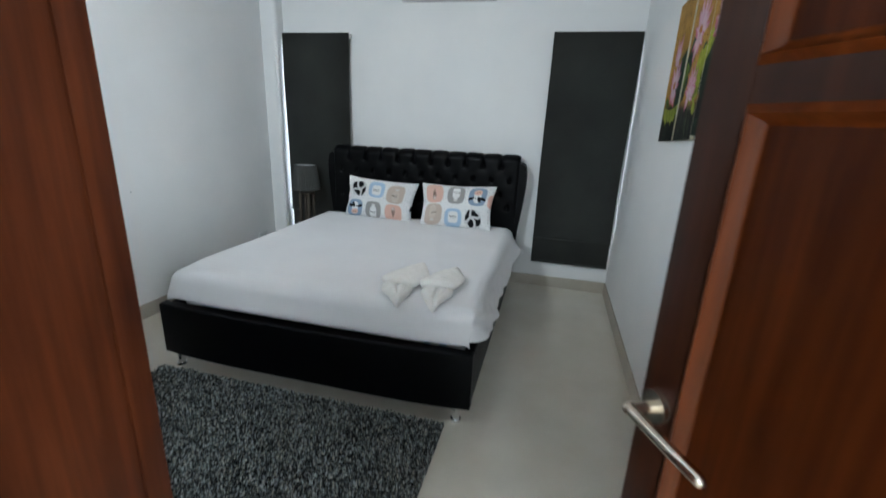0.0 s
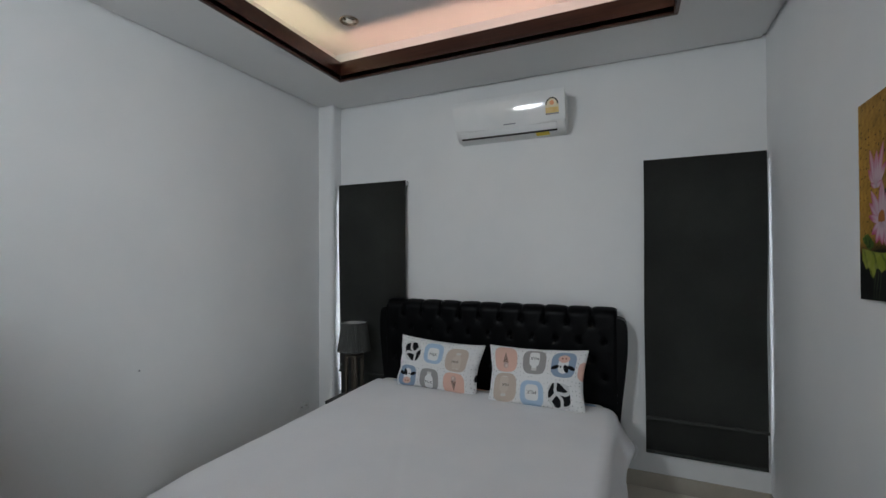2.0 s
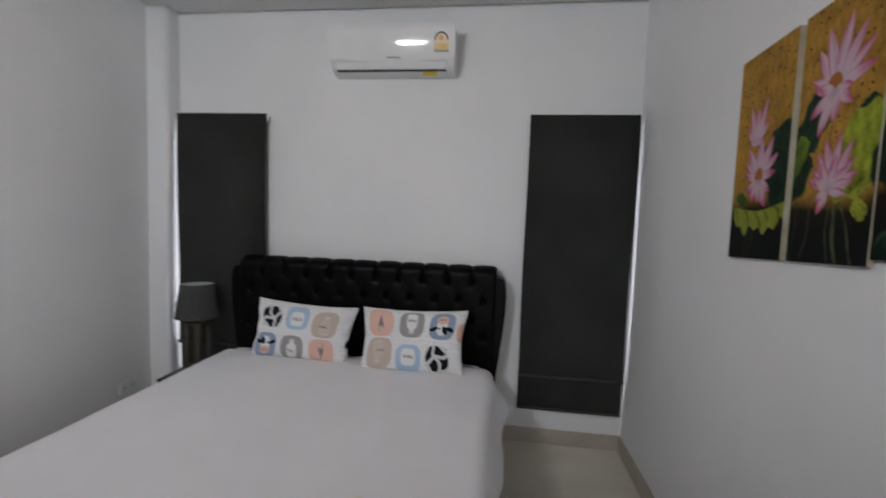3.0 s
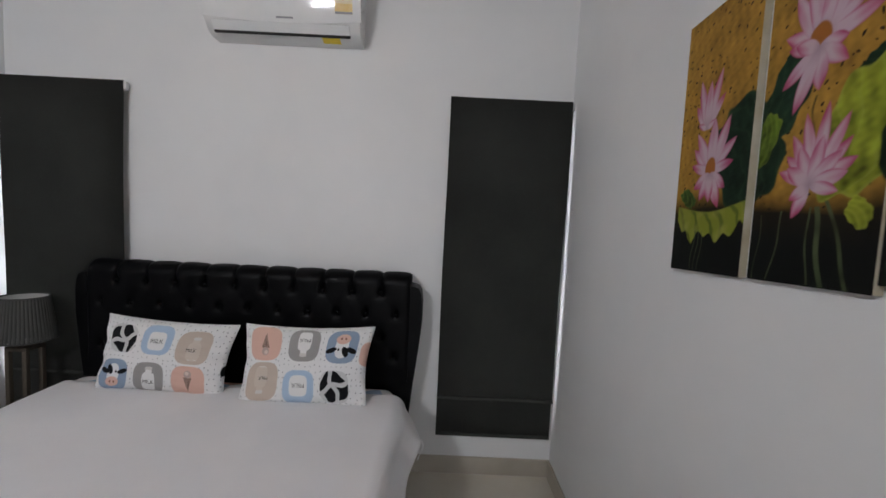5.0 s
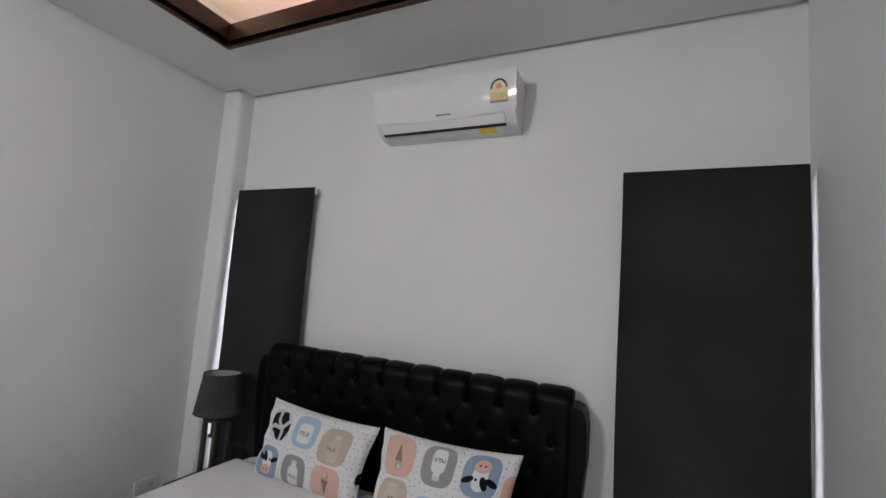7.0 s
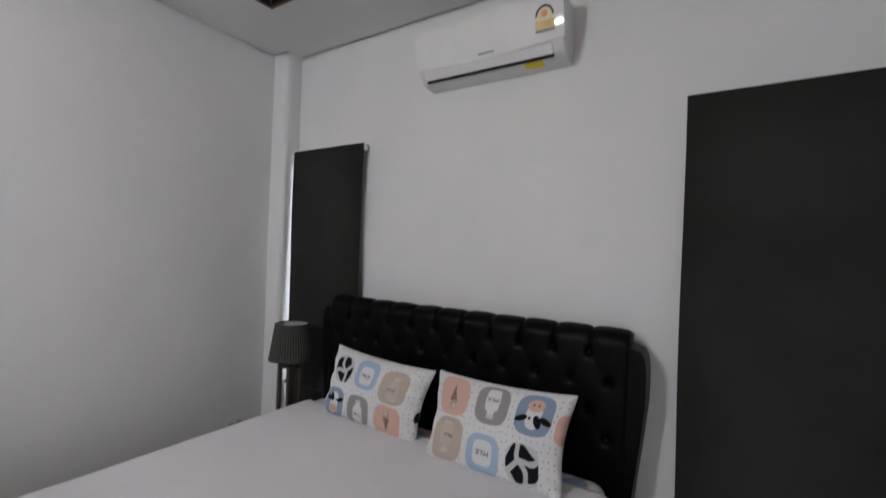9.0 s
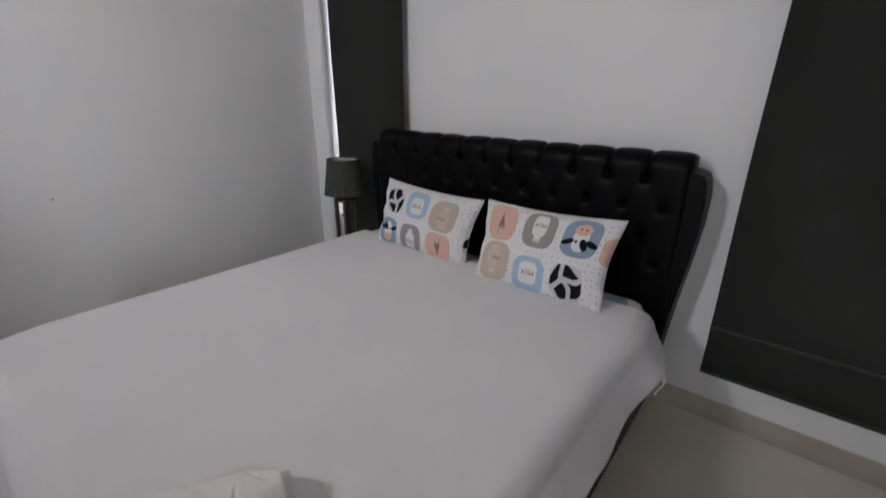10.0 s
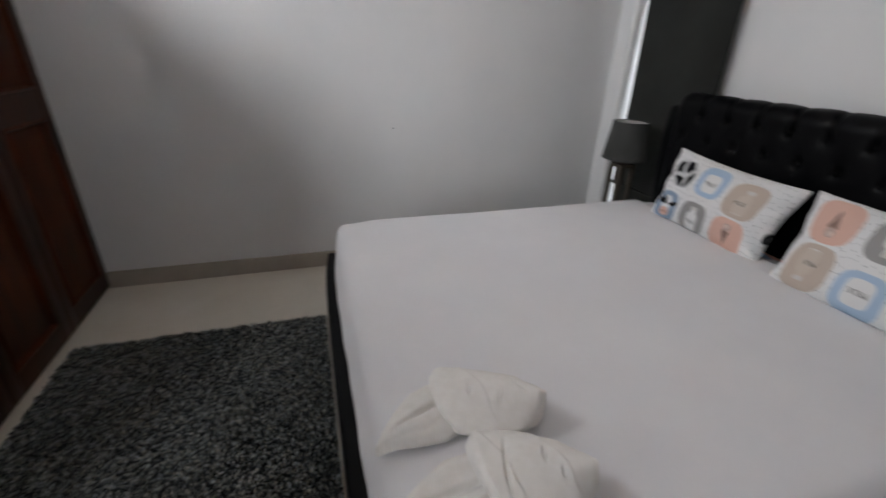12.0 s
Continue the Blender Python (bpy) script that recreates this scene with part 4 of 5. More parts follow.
def table_lamp(cx, cy, z0):
    la = thing("table_lamp", (cx, cy, z0), "table lamp with a grey pleated shade on an open wooden frame", "lamp")
    w, h, p = 0.056, 0.352, 0.011
    part("base", boxed(cx - w, cx + w, cy - w, cy + w, z0, z0 + 0.02, bevel=0.003), LAMPWOOD, la)
    for sx in (-1, 1):
        for sy in (-1, 1):
            x, y = cx + sx * (w - p), cy + sy * (w - p)
            part("post", boxed(x - p, x + p, y - p, y + p, z0 + 0.021, z0 + h - 0.021, bevel=0.002), LAMPWOOD, la)
    part("top_board", boxed(cx - w, cx + w, cy - w, cy + w, z0 + h - 0.02, z0 + h, bevel=0.003), LAMPWOOD, la)
    part("stem", tubed((cx, cy, z0 + h), (cx, cy, z0 + h + 0.13), 0.009), STEEL, la)
    part("bulb_holder", tubed((cx, cy, z0 + h + 0.13), (cx, cy, z0 + h + 0.18), 0.017, 0.014), MATT_PLASTIC, la)
    # pleated shade
    zb, zt, rb, rt, pleats = z0 + h + 0.035, 1.012, 0.136, 0.105, 48
    n = pleats * 6
    rows = []
    for i in range(14):
        s = i / 13
        z, r = zb + (zt - zb) * s, rb + (rt - rb) * s
        amp = 0.0036 + 0.0018 * (1 - s)
        rows.append([((r + amp * abs(math.sin(math.pi * pleats * j / n)) - amp) * math.cos(2 * math.pi * j / n) + cx, (r + amp * abs(math.sin(math.pi * pleats * j / n)) - amp) * math.sin(2 * math.pi * j / n) + cy, z) for j in range(n)])
    part("shade", grid_mesh(np.array(rows), closed_u=True), SHADE, la, "grey pleated shade", 80)
    lin = np.array([[((rb + (rt - rb) * s - 0.005) * math.cos(2 * math.pi * j / 64) + cx, (rb + (rt - rb) * s - 0.005) * math.sin(2 * math.pi * j / 64) + cy, zb + (zt - zb) * s) for j in range(64)] for s in (0, 0.5, 1)])
    part("lining", grid_mesh(lin, closed_u=True), SHADE_LINING, la, "pale inner lining", 180)
    for z, r in ((zb, rb), (zt, rt)):
        ring = np.array([[((r - 0.002 + 0.004 * math.cos(b)) * math.cos(a) + cx, (r - 0.002 + 0.004 * math.cos(b)) * math.sin(a) + cy, z + 0.004 * math.sin(b)) for b in np.linspace(0, 2 * math.pi, 8, endpoint=False)] for a in np.linspace(0, 2 * math.pi, 72, endpoint=False)])
        part("rim", grid_mesh(ring, closed_u=True, closed_v=True), SHADE, la, "", 180)


table_lamp(-2.218, 3.80, 0.401)


def socket():
    s = thing("wall_socket", (XL, 3.72, 0.285), "white double wall socket low on the wall", "socket")
    part("plate", boxed(XL + 0.0005, XL + 0.010, 3.655, 3.785, 0.245, 0.32, bevel=0.003), WHITE_PLASTIC, s)
    for y in (3.69, 3.75):
        part("outlet", boxed(XL + 0.0095, XL + 0.0115, y - 0.02, y + 0.02, 0.262, 0.303, bevel=0.001), MATT_PLASTIC, s)
        for d in (-0.008, 0.008):
            part("slot", boxed(XL + 0.0115, XL + 0.0119, y + d - 0.002, y + d + 0.002, 0.276, 0.290), DARK, s)


socket()


def wall_mark():
    w = thing("screw_hole", (XL, 2.39, 0.92), "small dark filled screw hole in the white wall", "screw hole")
    part("plug", tubed((XL - 0.004, 2.39, 0.92), (XL + 0.0012, 2.39, 0.92), 0.006, 0.005, 12), LABEL_GREY, w)


wall_mark()


# ---- air conditioner ----
def air_conditioner():
    x0, x1 = -1.342, -0.518
    a = thing("air_conditioner", ((x0 + x1) / 2, YB, 2.45), "white wall-mounted split air conditioner with energy labels", "air conditioner")
    outline = [(4.048, 2.438), (4.048, 2.715), (3.885, 2.712), (3.868, 2.700), (3.866, 2.62), (3.874, 2.56), (3.890, 2.505), (3.925, 2.460), (3.970, 2.440)]
    part("body", prism(bmesh.new(), outline, "x", x0 + 0.006, x1 - 0.006, bevel=0.008), MATT_PLASTIC, a)
    # glossy front cover, its lower edge bowed
    nx, nz = 60, 14
    X, K = np.meshgrid(np.linspace(x0, x1, nx), np.linspace(0, 1, nz))
    bow = 0.022 * (1 - ((X - (x0 + x1) / 2) / ((x1 - x0) / 2)) ** 2)
    zlow = 2.516 - bow
    Z = zlow + (2.716 - zlow) * K
    Y = 3.846 + 0.040 * (1 - K) ** 1.8 + 0.10 * np.clip(K - 0.86, 0, 1) ** 1.2 - 0.0008 * (1 - ((X - (x0 + x1) / 2) / ((x1 - x0) / 2)) ** 2)
    bm = grid_mesh(np.stack([X, Y, Z], -1))
    rim = bmesh.ops.extrude_face_region(bm, geom=bm.faces[:])
    bmesh.ops.translate(bm, verts=[v for v in rim["geom"] if isinstance(v, bmesh.types.BMVert)], vec=(0, 0.012, 0))
    bmesh.ops.recalc_face_normals(bm, faces=bm.faces)
    cover = part("front_cover", bm, WHITE_PLASTIC, a, "glossy white front cover", 40)

    def on_cover(z):
        """The depth of the cover's face at a height."""
        k = (z - 2.505) / (2.716 - 2.505)
        return 3.846 + 0.040 * (1 - k) ** 1.8 - 0.0018

    # swing louver and dark outlet slit on the underside
    vane = bmesh.new()
    vane = prism(vane, [(3.886, 2.496), (3.892, 2.500), (3.925, 2.460), (3.919, 2.455)], "x", x0 + 0.045, x1 - 0.062)
    part("louver", vane, WHITE_PLASTIC, a)
    part("outlet_slit", prism(bmesh.new(), [(3.917, 2.4560), (3.921, 2.4665), (3.936, 2.4580), (3.932, 2.4470)], "x", x0 + 0.045, x1 - 0.062), DARK, a, "dark outlet slit")
    for z in (2.60, 2.52):
        part("side_latch", boxed(x1 - 0.007, x1 - 0.002, 3.95, 3.975, z, z + 0.012, bevel=0.001), MATT_PLASTIC, a)
    # energy label: an arch over a panel
    lx, lz = -0.605, 2.545

    def stick(name, outline, lift, mat, label=""):
        bm = prism(bmesh.new(), outline, "y", -0.0005, 0.0005)
        bmesh.ops.triangulate(bm, faces=bm.faces[:])
        bmesh.ops.subdivide_edges(bm, edges=bm.edges[:], cuts=3)
        for v in bm.verts:
            v.co.y += on_cover(v.co.z) - lift
        part(name, bm, mat, cover, label)

    stick("energy_label", [(lx - 0.045, lz), (lx + 0.045, lz), (lx + 0.045, lz + 0.064), (lx - 0.045, lz + 0.064)], 0.0015, LABEL_CREAM, "cream and yellow energy label")
    stick("label_band", [(lx - 0.045, lz), (lx + 0.045, lz), (lx + 0.045, lz + 0.010), (lx - 0.045, lz + 0.010)], 0.0032, LABEL_GREY)
    stick("label_field", [(lx - 0.045, lz + 0.010), (lx + 0.045, lz + 0.010), (lx + 0.045, lz + 0.046), (lx - 0.045, lz + 0.046)], 0.0032, LABEL_SAND)
    stick("label_arch", [(lx + 0.045 * math.cos(t), lz + 0.064 + 0.05 * math.sin(t)) for t in np.linspace(0, math.pi, 22)], 0.0015, LABEL_CREAM)
    pts = np.linspace(0.05, math.pi - 0.05, 20)
    stick("label_dial", [(lx + 0.044 * math.cos(t), lz + 0.064 + 0.049 * math.sin(t)) for t in pts] + [(lx + 0.036 * math.cos(t), lz + 0.064 + 0.040 * math.sin(t)) for t in pts[::-1]], 0.0032, LABEL_BLACK, "black dial arc")
    stick("label_dot", [(lx + 0.015 * math.cos(t), lz + 0.076 + 0.015 * math.sin(t)) for t in np.linspace(0, 2 * math.pi, 18, endpoint=False)], 0.0032, LABEL_ORANGE)
    stick("brand_bar", [(-0.955, 2.513), (-0.868, 2.513), (-0.868, 2.521), (-0.955, 2.521)], 0.0055, LABEL_GREY, "small grey lettering reduced to a bar")
    part("yellow_sticker", prism(bmesh.new(), [(3.940, 2.4490), (3.941, 2.4530), (3.984, 2.4400), (3.983, 2.4360)], "x", -0.735, -0.640), YELLOW, a, "yellow sticker")


air_conditioner()


def downlight(x, y):
    d = thing("downlight", (x, y, 3.2), "recessed chrome ceiling spotlight, switched off", "downlight")
    ring = np.array([[((0.055 + 0.012 * math.cos(b)) * math.cos(a) + x, (0.055 + 0.012 * math.cos(b)) * math.sin(a) + y, 3.196 + 0.006 * math.sin(b)) for b in np.linspace(0, 2 * math.pi, 10, endpoint=False)] for a in np.linspace(0, 2 * math.pi, 48, endpoint=False)])
    part("ring", grid_mesh(ring, closed_u=True, closed_v=True), STEEL, d, "", 180)
    part("reflector", tubed((x, y, 3.1935), (x, y, 3.199), 0.040, 0.050, 36), CHROME, d)
    bulb = bmesh.new()
    bmesh.ops.create_uvsphere(bulb, u_segments=18, v_segments=10, radius=0.026, matrix=Matrix.Translation((x, y, 3.193)) @ Matrix.Diagonal((1, 1, 0.4, 1)))
    part("bulb", bulb, MATT_PLASTIC, d, "", 180)


downlight(-1.885, 3.285)


# ---- lotus canvases ----
PH = 0.688


def painting(U, V):
    """Lotus flowers on gold, in metres from the lower left corner of the set of three."""
    C = np.empty(U.shape + (3,))
    n1, n2, n3 = fbm(U * 12, V * 12, 61, 4), fbm(U * 60, V * 60, 62, 3), fbm(U * 230, V * 230, 63, 2)
    C[:] = (0.40, 0.215, 0.034)
    C *= (1 + 0.24 * n1 + 0.22 * n2 + 0.16 * n3)[..., None]

    def blend(mask, colour):
        m = np.clip(mask, 0, 1)[..., None]
        C[:] = C * (1 - m) + np.asarray(colour) * m

    # uneven dark dashes in the gold, at two sizes
    for cell, keep, rx, ry in ((0.032, 0.42, 0.15, 0.075), (0.021, 0.80, 0.12, 0.09)):
        gx, gy = U / cell, V / cell
        ix, iy = np.floor(gx), np.floor(gy)
        h = np.mod(np.sin(ix * 17.7 + iy * 59.1 + cell * 900) * 15731.7, 1.0)
        hx, hy, ht = np.mod(h * 91.7, 1.0) * 0.6 + 0.2, np.mod(h * 37.3, 1.0) * 0.6 + 0.2, np.mod(h * 53.9, 1.0) * 2.4 - 0.6
        dx, dy = gx - ix - hx, gy - iy - hy
        a, b = dx * np.cos(ht) + dy * np.sin(ht), -dx * np.sin(ht) + dy * np.cos(ht)
        b = b + 0.9 * a * a
        C[((a / rx) ** 2 + (b / ry) ** 2 < 1 + 0.5 * n3) & (h > keep)] = (0.030, 0.015, 0.006)

    # dark water below
    edge = 0.150 + 0.020 * np.sin(U * 9 + 0.3) + 0.04 * np.clip((U - 0.55) / 0.3, 0, 1) + 0.015 * n1
    blend((edge + 0.050 - V) / 0.050, (0.012, 0.008, 0.004))
    blend((edge - V) / 0.06, (0.004, 0.0045, 0.004))

    def leaf(cx, cy, rx, ry, turn, colour, vein, seed, frill=0.07):
        c, s = math.cos(turn), math.sin(turn)
        a, b = ((U - cx) * c + (V - cy) * s) / rx, (-(U - cx) * s + (V - cy) * c) / ry
        ang = np.arctan2(b, a)
        r = np.hypot(a, b) + frill * np.sin(ang * 4 + seed) + frill * 0.7 * np.sin(ang * 9 + seed * 2) + 0.05 * n2
        m = np.clip((1 - r) / 0.04, 0, 1)
        streak = np.sin((a * 1.2 + b * 0.5 + b * b * 0.9) * 9 + seed * 5 + 2.6 * n1 + 1.4 * n2)
        shade = 0.85 + 0.10 * streak + 0.30 * n2 + 0.25 * n1 + 0.20 * n3 + 0.22 * b
        col = np.asarray(colour)[None, None, :] * np.clip(shade, 0.15, 1.9)[..., None]
        C[:] = C * (1 - m[..., None]) + col * m[..., None]
        blend(np.clip((streak - 0.80) / 0.2, 0, 1) * m * 0.22, vein)
        blend(np.clip((r - 0.90) / 0.08, 0, 1) * m * (0.35 + 0.4 * n2), vein)

    dark_green, lime, mid = (0.010, 0.030, 0.014), (0.30, 0.345, 0.028), (0.060, 0.115, 0.022)
    leaf(0.270, 0.285, 0.110, 0.140, 0.4, dark_green, (0.03, 0.075, 0.03), 1.0)
    leaf(0.385, 0.385, 0.055, 0.095, -0.4, (0.014, 0.042, 0.020), (0.04, 0.08, 0.03), 2.2)
    leaf(0.335, 0.300, 0.032, 0.060, -0.4, (0.13, 0.20, 0.020), (0.30, 0.36, 0.05), 2.0)
    leaf(0.652, 0.372, 0.068, 0.056, 0.9, lime, (0.42, 0.46, 0.08), 5.0)
    leaf(0.570, 0.360, 0.035, 0.045, 0.4, dark_green, (0.03, 0.06, 0.03), 0.7)
    leaf(0.548, 0.272, 0.076, 0.128, -0.42, lime, (0.44, 0.48, 0.09), 0.4)
    leaf(0.668, 0.250, 0.082, 0.105, -0.35, (0.010, 0.026, 0.012), (0.03, 0.06, 0.025), 2.9, 0.05)
    leaf(0.765, 0.320, 0.075, 0.048, 1.0, mid, (0.30, 0.36, 0.07), 1.6)
    leaf(0.560, 0.135, 0.022, 0.030, 0.5, lime, (0.42, 0.46, 0.08), 6.0)
    leaf(0.060, 0.200, 0.040, 0.022, -0.5, mid, (0.30, 0.36, 0.05), 3.0)
    # the drooping leaf with its frilled lower edge
    droop = np.clip((U - 0.02) / 0.28, 0, 1)
    fringe = 0.118 + 0.009 * np.sin(U * 120) + 0.012 * np.sin(U * 47 + 1) + 0.010 * n2 - 0.03 * np.sin(droop * 3.14)
    body = np.clip((V - fringe) / 0.004, 0, 1) * np.clip((0.172 + 0.012 * np.sin(U * 17 + 2) - V) / 0.004, 0, 1) * ((U > 0.018) & (U < 0.315))
    blend(body, (0.25, 0.285, 0.030))
    blend(body * np.clip(np.sin(U * 120 + V * 60 + 2 * n2) - 0.25, 0, 1), (0.07, 0.105, 0.014))
    blend(body * np.clip(0.3 + n2, 0, 1) * 0.5, (0.42, 0.42, 0.10))
    # the large wavy leaf at the foot of the last canvas
    rim = 0.085 + 0.085 * np.clip((U - 0.68) / 0.16, -0.7, 1) + 0.010 * np.sin(U * 70) + 0.008 * np.sin(U * 133) - 0.9 * np.clip(U - 0.86, 0, 1)
    m = np.clip((rim - V) / 0.005, 0, 1) * (U > 0.612)
    col = np.array((0.013, 0.042, 0.018))[None, None, :] * np.clip(0.8 + 0.55 * n1 + 0.45 * n2 + 0.2 * n3, 0.2, 2.2)[..., None]
    C[:] = C * (1 - m[..., None]) + col * m[..., None]
    blend(m * np.clip((V - rim + 0.018) / 0.014, 0, 1) * np.clip(0.35 + 0.8 * n2, 0, 1), (0.10, 0.16, 0.085))

    def stem(x0, y0, x1, y1, w, colour):
        t = np.clip((V - y0) / (y1 - y0), 0, 1)
        d = np.abs(U - (x0 + (x1 - x0) * t + 0.004 * np.sin(t * 6 + x0 * 30)))
        blend(np.clip((w - d) / 0.002, 0, 1) * ((V > y0) & (V < y1)) * (0.75 + 0.35 * n2), colour)

    for x0, x1, y1, w in ((0.095, 0.105, 0.11, 0.0025), (0.112, 0.122, 0.11, 0.0022), (0.130, 0.138, 0.11, 0.0020), (0.335, 0.345, 0.14, 0.002), (0.375, 0.402, 0.145, 0.0028), (0.470, 0.462, 0.15, 0.0030), (0.502, 0.476, 0.15, 0.0065), (0.556, 0.500, 0.16, 0.0050)):
        stem(x0, 0.0, x1, y1, w, (0.085, 0.115, 0.050))
    stem(0.690, 0.06, 0.700, 0.17, 0.0050, (0.050, 0.060, 0.028))
    stem(0.733, 0.10, 0.745, 0.31, 0.0050, (0.075, 0.090, 0.036))
    stem(0.728, 0.0, 0.764, 0.172, 0.0042, (0.115, 0.135, 0.065))
    stem(0.452, 0.28, 0.450, 0.36, 0.0035, (0.10, 0.07, 0.015))

    def petal(cx, cy, length, width, turn, deep=1.0, bend=0.0):
        """One pointed petal from its foot, white inside, deep pink at the tip and along the rim."""
        c, s = math.cos(turn), math.sin(turn)
        a, b = ((U - cx) * c + (V - cy) * s) / length, (-(U - cx) * s + (V - cy) * c) / width
        b = b + bend * a * a
        q = np.clip(a, 0, 1)
        half = np.sqrt(np.clip(q, 0, 1)) * (1 - q ** 2.6) * 1.25
        m = np.clip((half - np.abs(b)) / 0.10, 0, 1) * ((a > 0) & (a < 1))
        over = np.clip(np.abs(b) / np.maximum(half, 0.02), 0, 1)
        k = np.clip(1.25 * (q - 0.48) * deep + 0.50 * over ** 3 + 0.14 * b + 0.10 * n2 + 0.10 * np.sin(b * 7 + turn * 9), 0, 1)[..., None]
        pale, pink, rose = np.array((0.64, 0.47, 0.55)), np.array((0.50, 0.11, 0.22)), np.array((0.32, 0.018, 0.075))
        col = np.where(k < 0.55, pale + (pink - pale) * k / 0.55, pink + (rose - pink) * (k - 0.55) / 0.45)
        col = col * (1 - 0.30 * np.clip(0.28 - q, 0, 1) / 0.28)[..., None]
        C[:] = C * (1 - m[..., None]) + col * m[..., None]

    def bloom(cx, cy, petals, heart=0.0, size=1.0):
        for turn, length, width, deep in petals:
            petal(cx, cy, length * size, width * size, math.radians(turn), deep, 0.25 * math.sin(turn))
        if heart:
            r = np.hypot((U - cx) / heart, (V - cy - heart * 0.35) / (heart * 1.25)) + 0.12 * n2
            blend((1 - r) / 0.15, (0.42, 0.150, 0.030))

    bloom(0.118, 0.378, ((128, 0.075, 0.016, 0.8), (52, 0.085, 0.016, 0.8), (108, 0.120, 0.019, 0.7), (72, 0.128, 0.019, 0.8), (90, 0.105, 0.020, 0.6), (150, 0.035, 0.010, 1.0), (28, 0.035, 0.010, 1.0)), 0.0, 1.2)
    bloom(0.148, 0.262, ((140, 0.085, 0.018, 0.9), (40, 0.095, 0.018, 0.9), (118, 0.105, 0.020, 0.5), (62, 0.118, 0.021, 0.6), (90, 0.110, 0.023, 0.4), (165, 0.070, 0.016, 1.1), (14, 0.072, 0.016, 1.1)), 0.024, 1.25)
    bloom(0.148, 0.258, ((205, 0.060, 0.018, 1.1), (-30, 0.062, 0.018, 1.1), (238, 0.062, 0.020, 1.0), (-62, 0.082, 0.021, 1.1), (268, 0.060, 0.020, 0.9)), 0.0, 1.25)
    bloom(0.447, 0.455, ((150, 0.095, 0.024, 0.8), (35, 0.150, 0.024, 0.9), (120, 0.135, 0.025, 0.5), (58, 0.165, 0.024, 0.6), (100, 0.170, 0.026, 0.4), (78, 0.185, 0.025, 0.5), (10, 0.130, 0.024, 1.0), (172, 0.075, 0.024, 1.0)), 0.025)
    bloom(0.447, 0.450, ((212, 0.100, 0.022, 1.1), (-8, 0.060, 0.022, 1.1), (-40, 0.080, 0.024, 1.0), (-80, 0.085, 0.026, 0.9), (248, 0.125, 0.024, 0.9), (165, 0.060, 0.022, 1.0)))
    bloom(0.462, 0.195, ((140, 0.090, 0.019, 1.0), (42, 0.105, 0.019, 1.0), (120, 0.115, 0.020, 0.8), (60, 0.135, 0.020, 0.9), (100, 0.140, 0.020, 0.8), (80, 0.150, 0.020, 0.9), (160, 0.088, 0.020, 0.9), (22, 0.095, 0.021, 1.0)))
    bloom(0.456, 0.190, ((110, 0.085, 0.022, 0.6), (75, 0.095, 0.022, 0.6), (45, 0.085, 0.022, 0.7), (145, 0.070, 0.022, 0.9), (15, 0.080, 0.022, 0.6), (238, 0.070, 0.020, 1.1), (205, 0.050, 0.018, 0.9), (-12, 0.065, 0.018, 0.8)))
    bloom(0.738, 0.415, ((155, 0.130, 0.034, 0.9), (20, 0.170, 0.036, 0.9), (128, 0.160, 0.034, 0.4), (50, 0.180, 0.036, 0.6), (102, 0.190, 0.036, 0.4), (76, 0.200, 0.036, 0.5)), 0.034, 0.86)
    bloom(0.735, 0.418, ((178, 0.115, 0.036, 1.1), (198, 0.115, 0.036, 1.0), (8, 0.130, 0.036, 1.0), (-25, 0.080, 0.032, 1.1), (-60, 0.085, 0.034, 0.9), (222, 0.085, 0.036, 0.6), (250, 0.120, 0.044, 0.9), (278, 0.075, 0.036, 0.8)), 0.0, 0.86)
    # the closed bud, leaning
    bloom(0.766, 0.172, ((98, 0.105, 0.028, 0.6), (52, 0.105, 0.028, 1.1), (76, 0.130, 0.042, 1.0), (84, 0.120, 0.032, 0.5), (62, 0.112, 0.028, 1.0)))
    bloom(0.766, 0.172, ((70, 0.085, 0.036, 1.1), (98, 0.060, 0.026, 0.5), (136, 0.034, 0.016, 1.2)))
    C *= 0.84
    return np.clip(C, 0.003, 0.85)


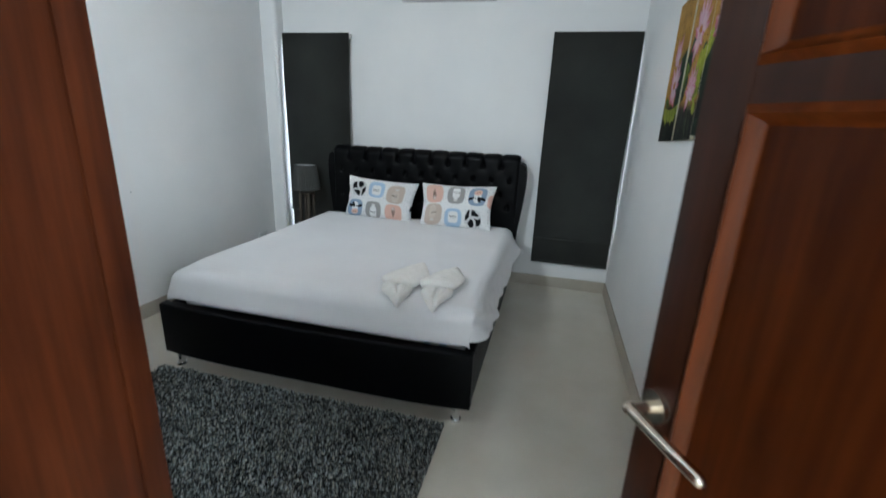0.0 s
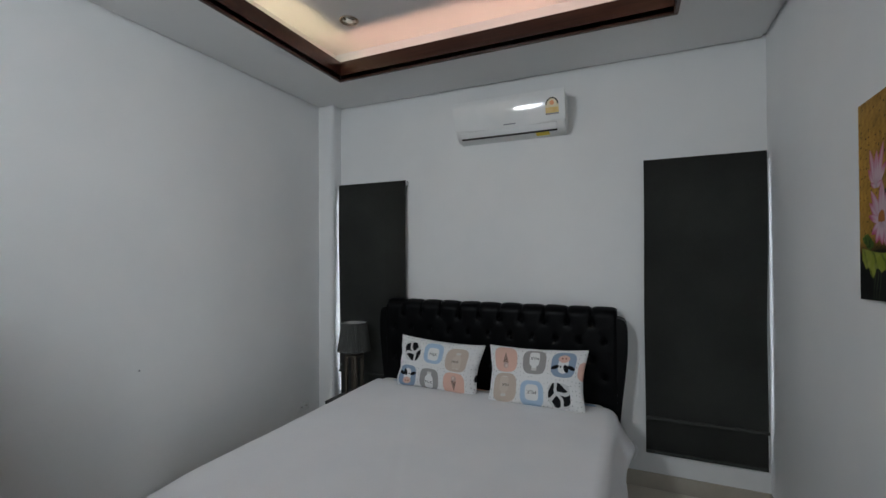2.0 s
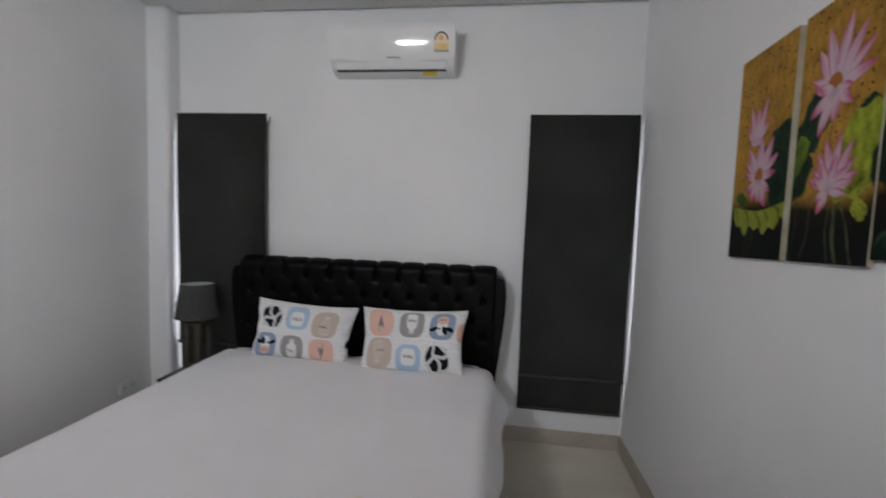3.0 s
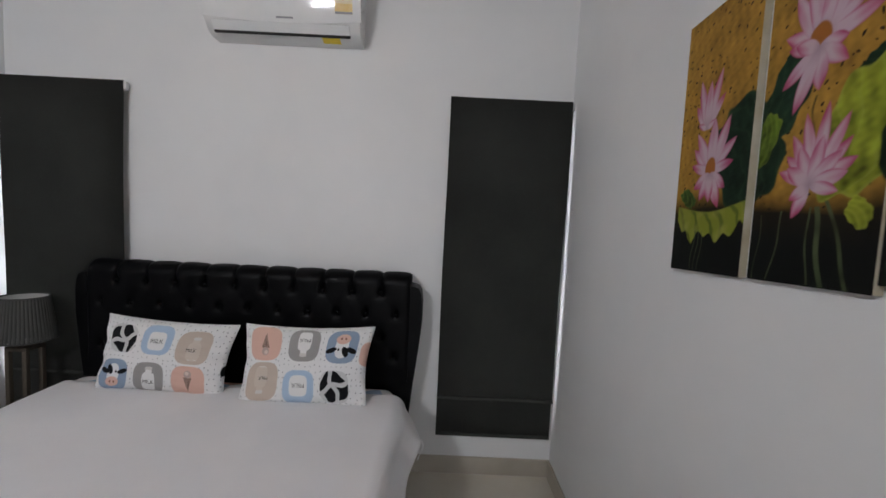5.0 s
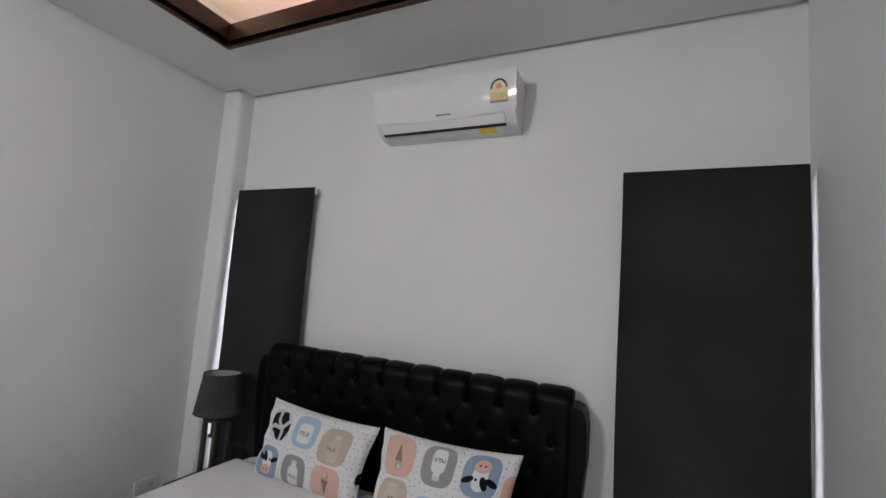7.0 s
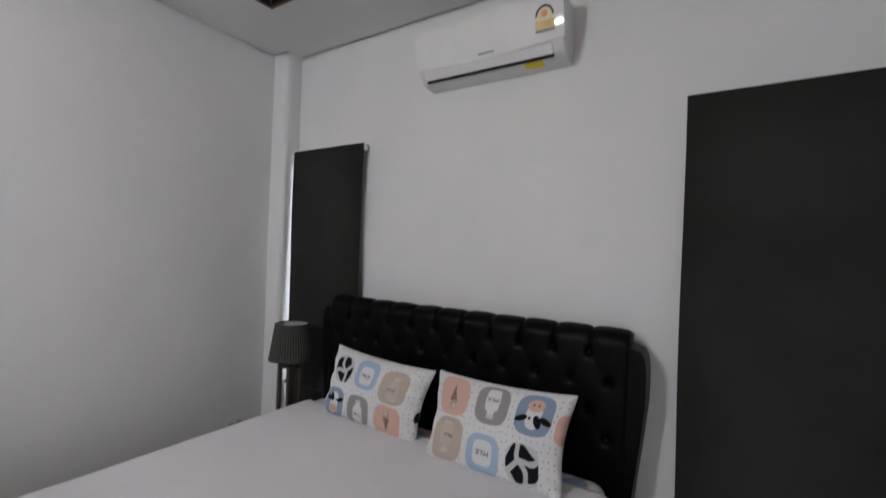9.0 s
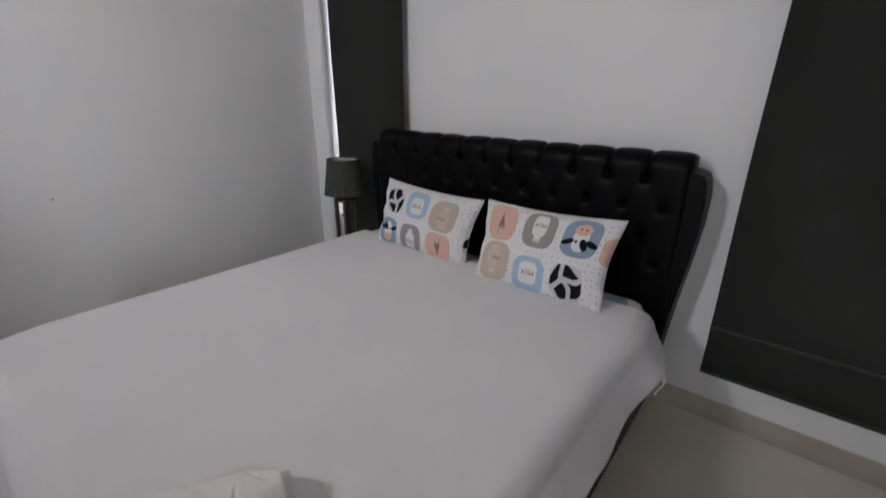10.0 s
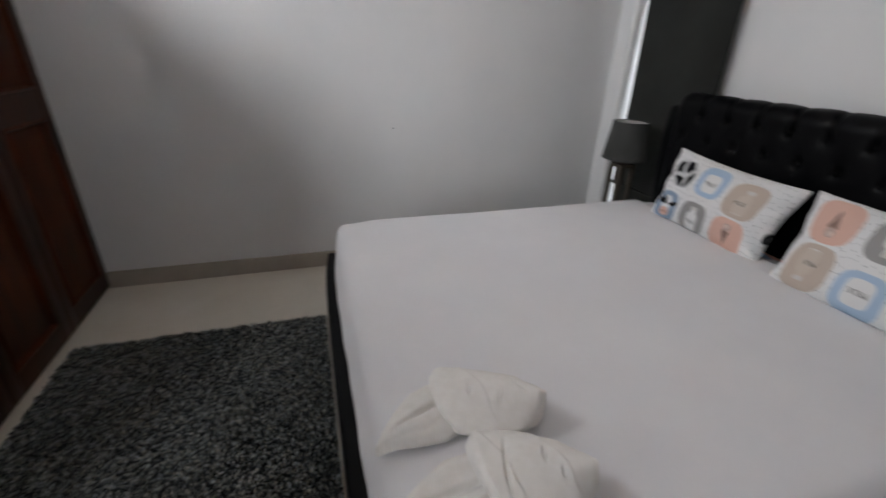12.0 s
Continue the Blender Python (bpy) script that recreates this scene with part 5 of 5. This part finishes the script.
def canvas(y_left, y_right, z0, label):
    """One stretched canvas on the side wall; y_left is its end towards the head wall."""
    face, back = XR - 0.020, XR - 0.001
    c = thing("lotus_canvas", (XR, (y_left + y_right) / 2, z0 + PH / 2), label, "painting", "lotus canvases on the wall")
    nu, nv = int((y_left - y_right) / 0.0017), int(PH / 0.0019)
    Yg, Zg = np.meshgrid(np.linspace(y_left, y_right, nu), np.linspace(0, PH, nv))
    C = painting(2.853 - Yg, Zg)
    lean = 0.045
    pts = np.stack([np.full_like(Yg, face), Yg, Zg + z0 + lean * (y_left - Yg)], -1)
    bm = grid_mesh(pts)
    layer = bm.verts.layers.float_color.new("print")
    for v, col in zip(bm.verts, C.reshape(-1, 3)):
        v[layer] = (*col, 1)
    part("painted_face", bm, PAINTING, c, "", None)
    edge = boxed(face + 0.0006, back, y_right, y_left, z0, z0 + PH, bevel=0.002)
    for v in edge.verts:
        v.co.z += lean * (y_left - v.co.y)
    part("stretcher", edge, CANVAS_EDGE, c, "pale canvas edge")


canvas(2.852, 2.562, 1.412, "gold canvas with pink lotus flowers and a drooping leaf")
canvas(2.534, 2.254, 1.427, "gold canvas with two pink lotus flowers and lime leaf")
canvas(2.248, 1.938, 1.457, "gold canvas with a large pink lotus and bud")


# ---- rug ----
def rug():
    x0, x1, y0, y1 = -2.035, -0.300, 0.675, 1.872
    r = thing("shaggy_rug", ((x0 + x1) / 2, (y0 + y1) / 2, 0), "shaggy rug in mixed black, grey and silver yarn", "rug")
    part("backing", boxed(x0 + 0.012, x1 - 0.012, y0 + 0.012, y1 - 0.012, 0.0005, 0.012, bevel=0.004), RUG_BACK, r)
    rng = np.random.default_rng(7)
    n = 95000
    bx, by = rng.uniform(x0 + 0.012, x1 - 0.012, n), rng.uniform(y0 + 0.012, y1 - 0.012, n)
    flow = 2.2 * fbm(bx * 5, by * 5, 71, 3)
    a = 0.4 * flow + rng.uniform(-3.14, 3.14, n)
    lean = rng.uniform(0.003, 0.012, n)
    tall = rng.uniform(0.016, 0.032, n)
    w = rng.uniform(0.0024, 0.0050, n)
    px, py = -np.sin(a) * w, np.cos(a) * w
    V = np.empty((n, 6, 3))
    for k, (f, g, wid) in enumerate(((0.0, 0.0, 1.0), (0.45, 0.75, 1.0), (1.0, 1.0, 0.35))):
        cx, cy, cz = bx + np.cos(a) * lean * f, by + np.sin(a) * lean * f, 0.008 + tall * g
        V[:, 2 * k] = np.stack([cx - px * wid, cy - py * wid, cz], -1)
        V[:, 2 * k + 1] = np.stack([cx + px * wid, cy + py * wid, cz], -1)
    base = np.arange(n)[:, None] * 6
    F = np.concatenate([base + np.array([0, 1, 3, 2]), base + np.array([2, 3, 5, 4])])
    me = bpy.data.meshes.new("pile")
    me.from_pydata(V.reshape(-1, 3).tolist(), [], F.tolist())
    me.materials.append(PILE)
    ob = under(new("pile", me), r)
    tagged(ob, "deep shaggy pile", "", "", "stuff")


rug()
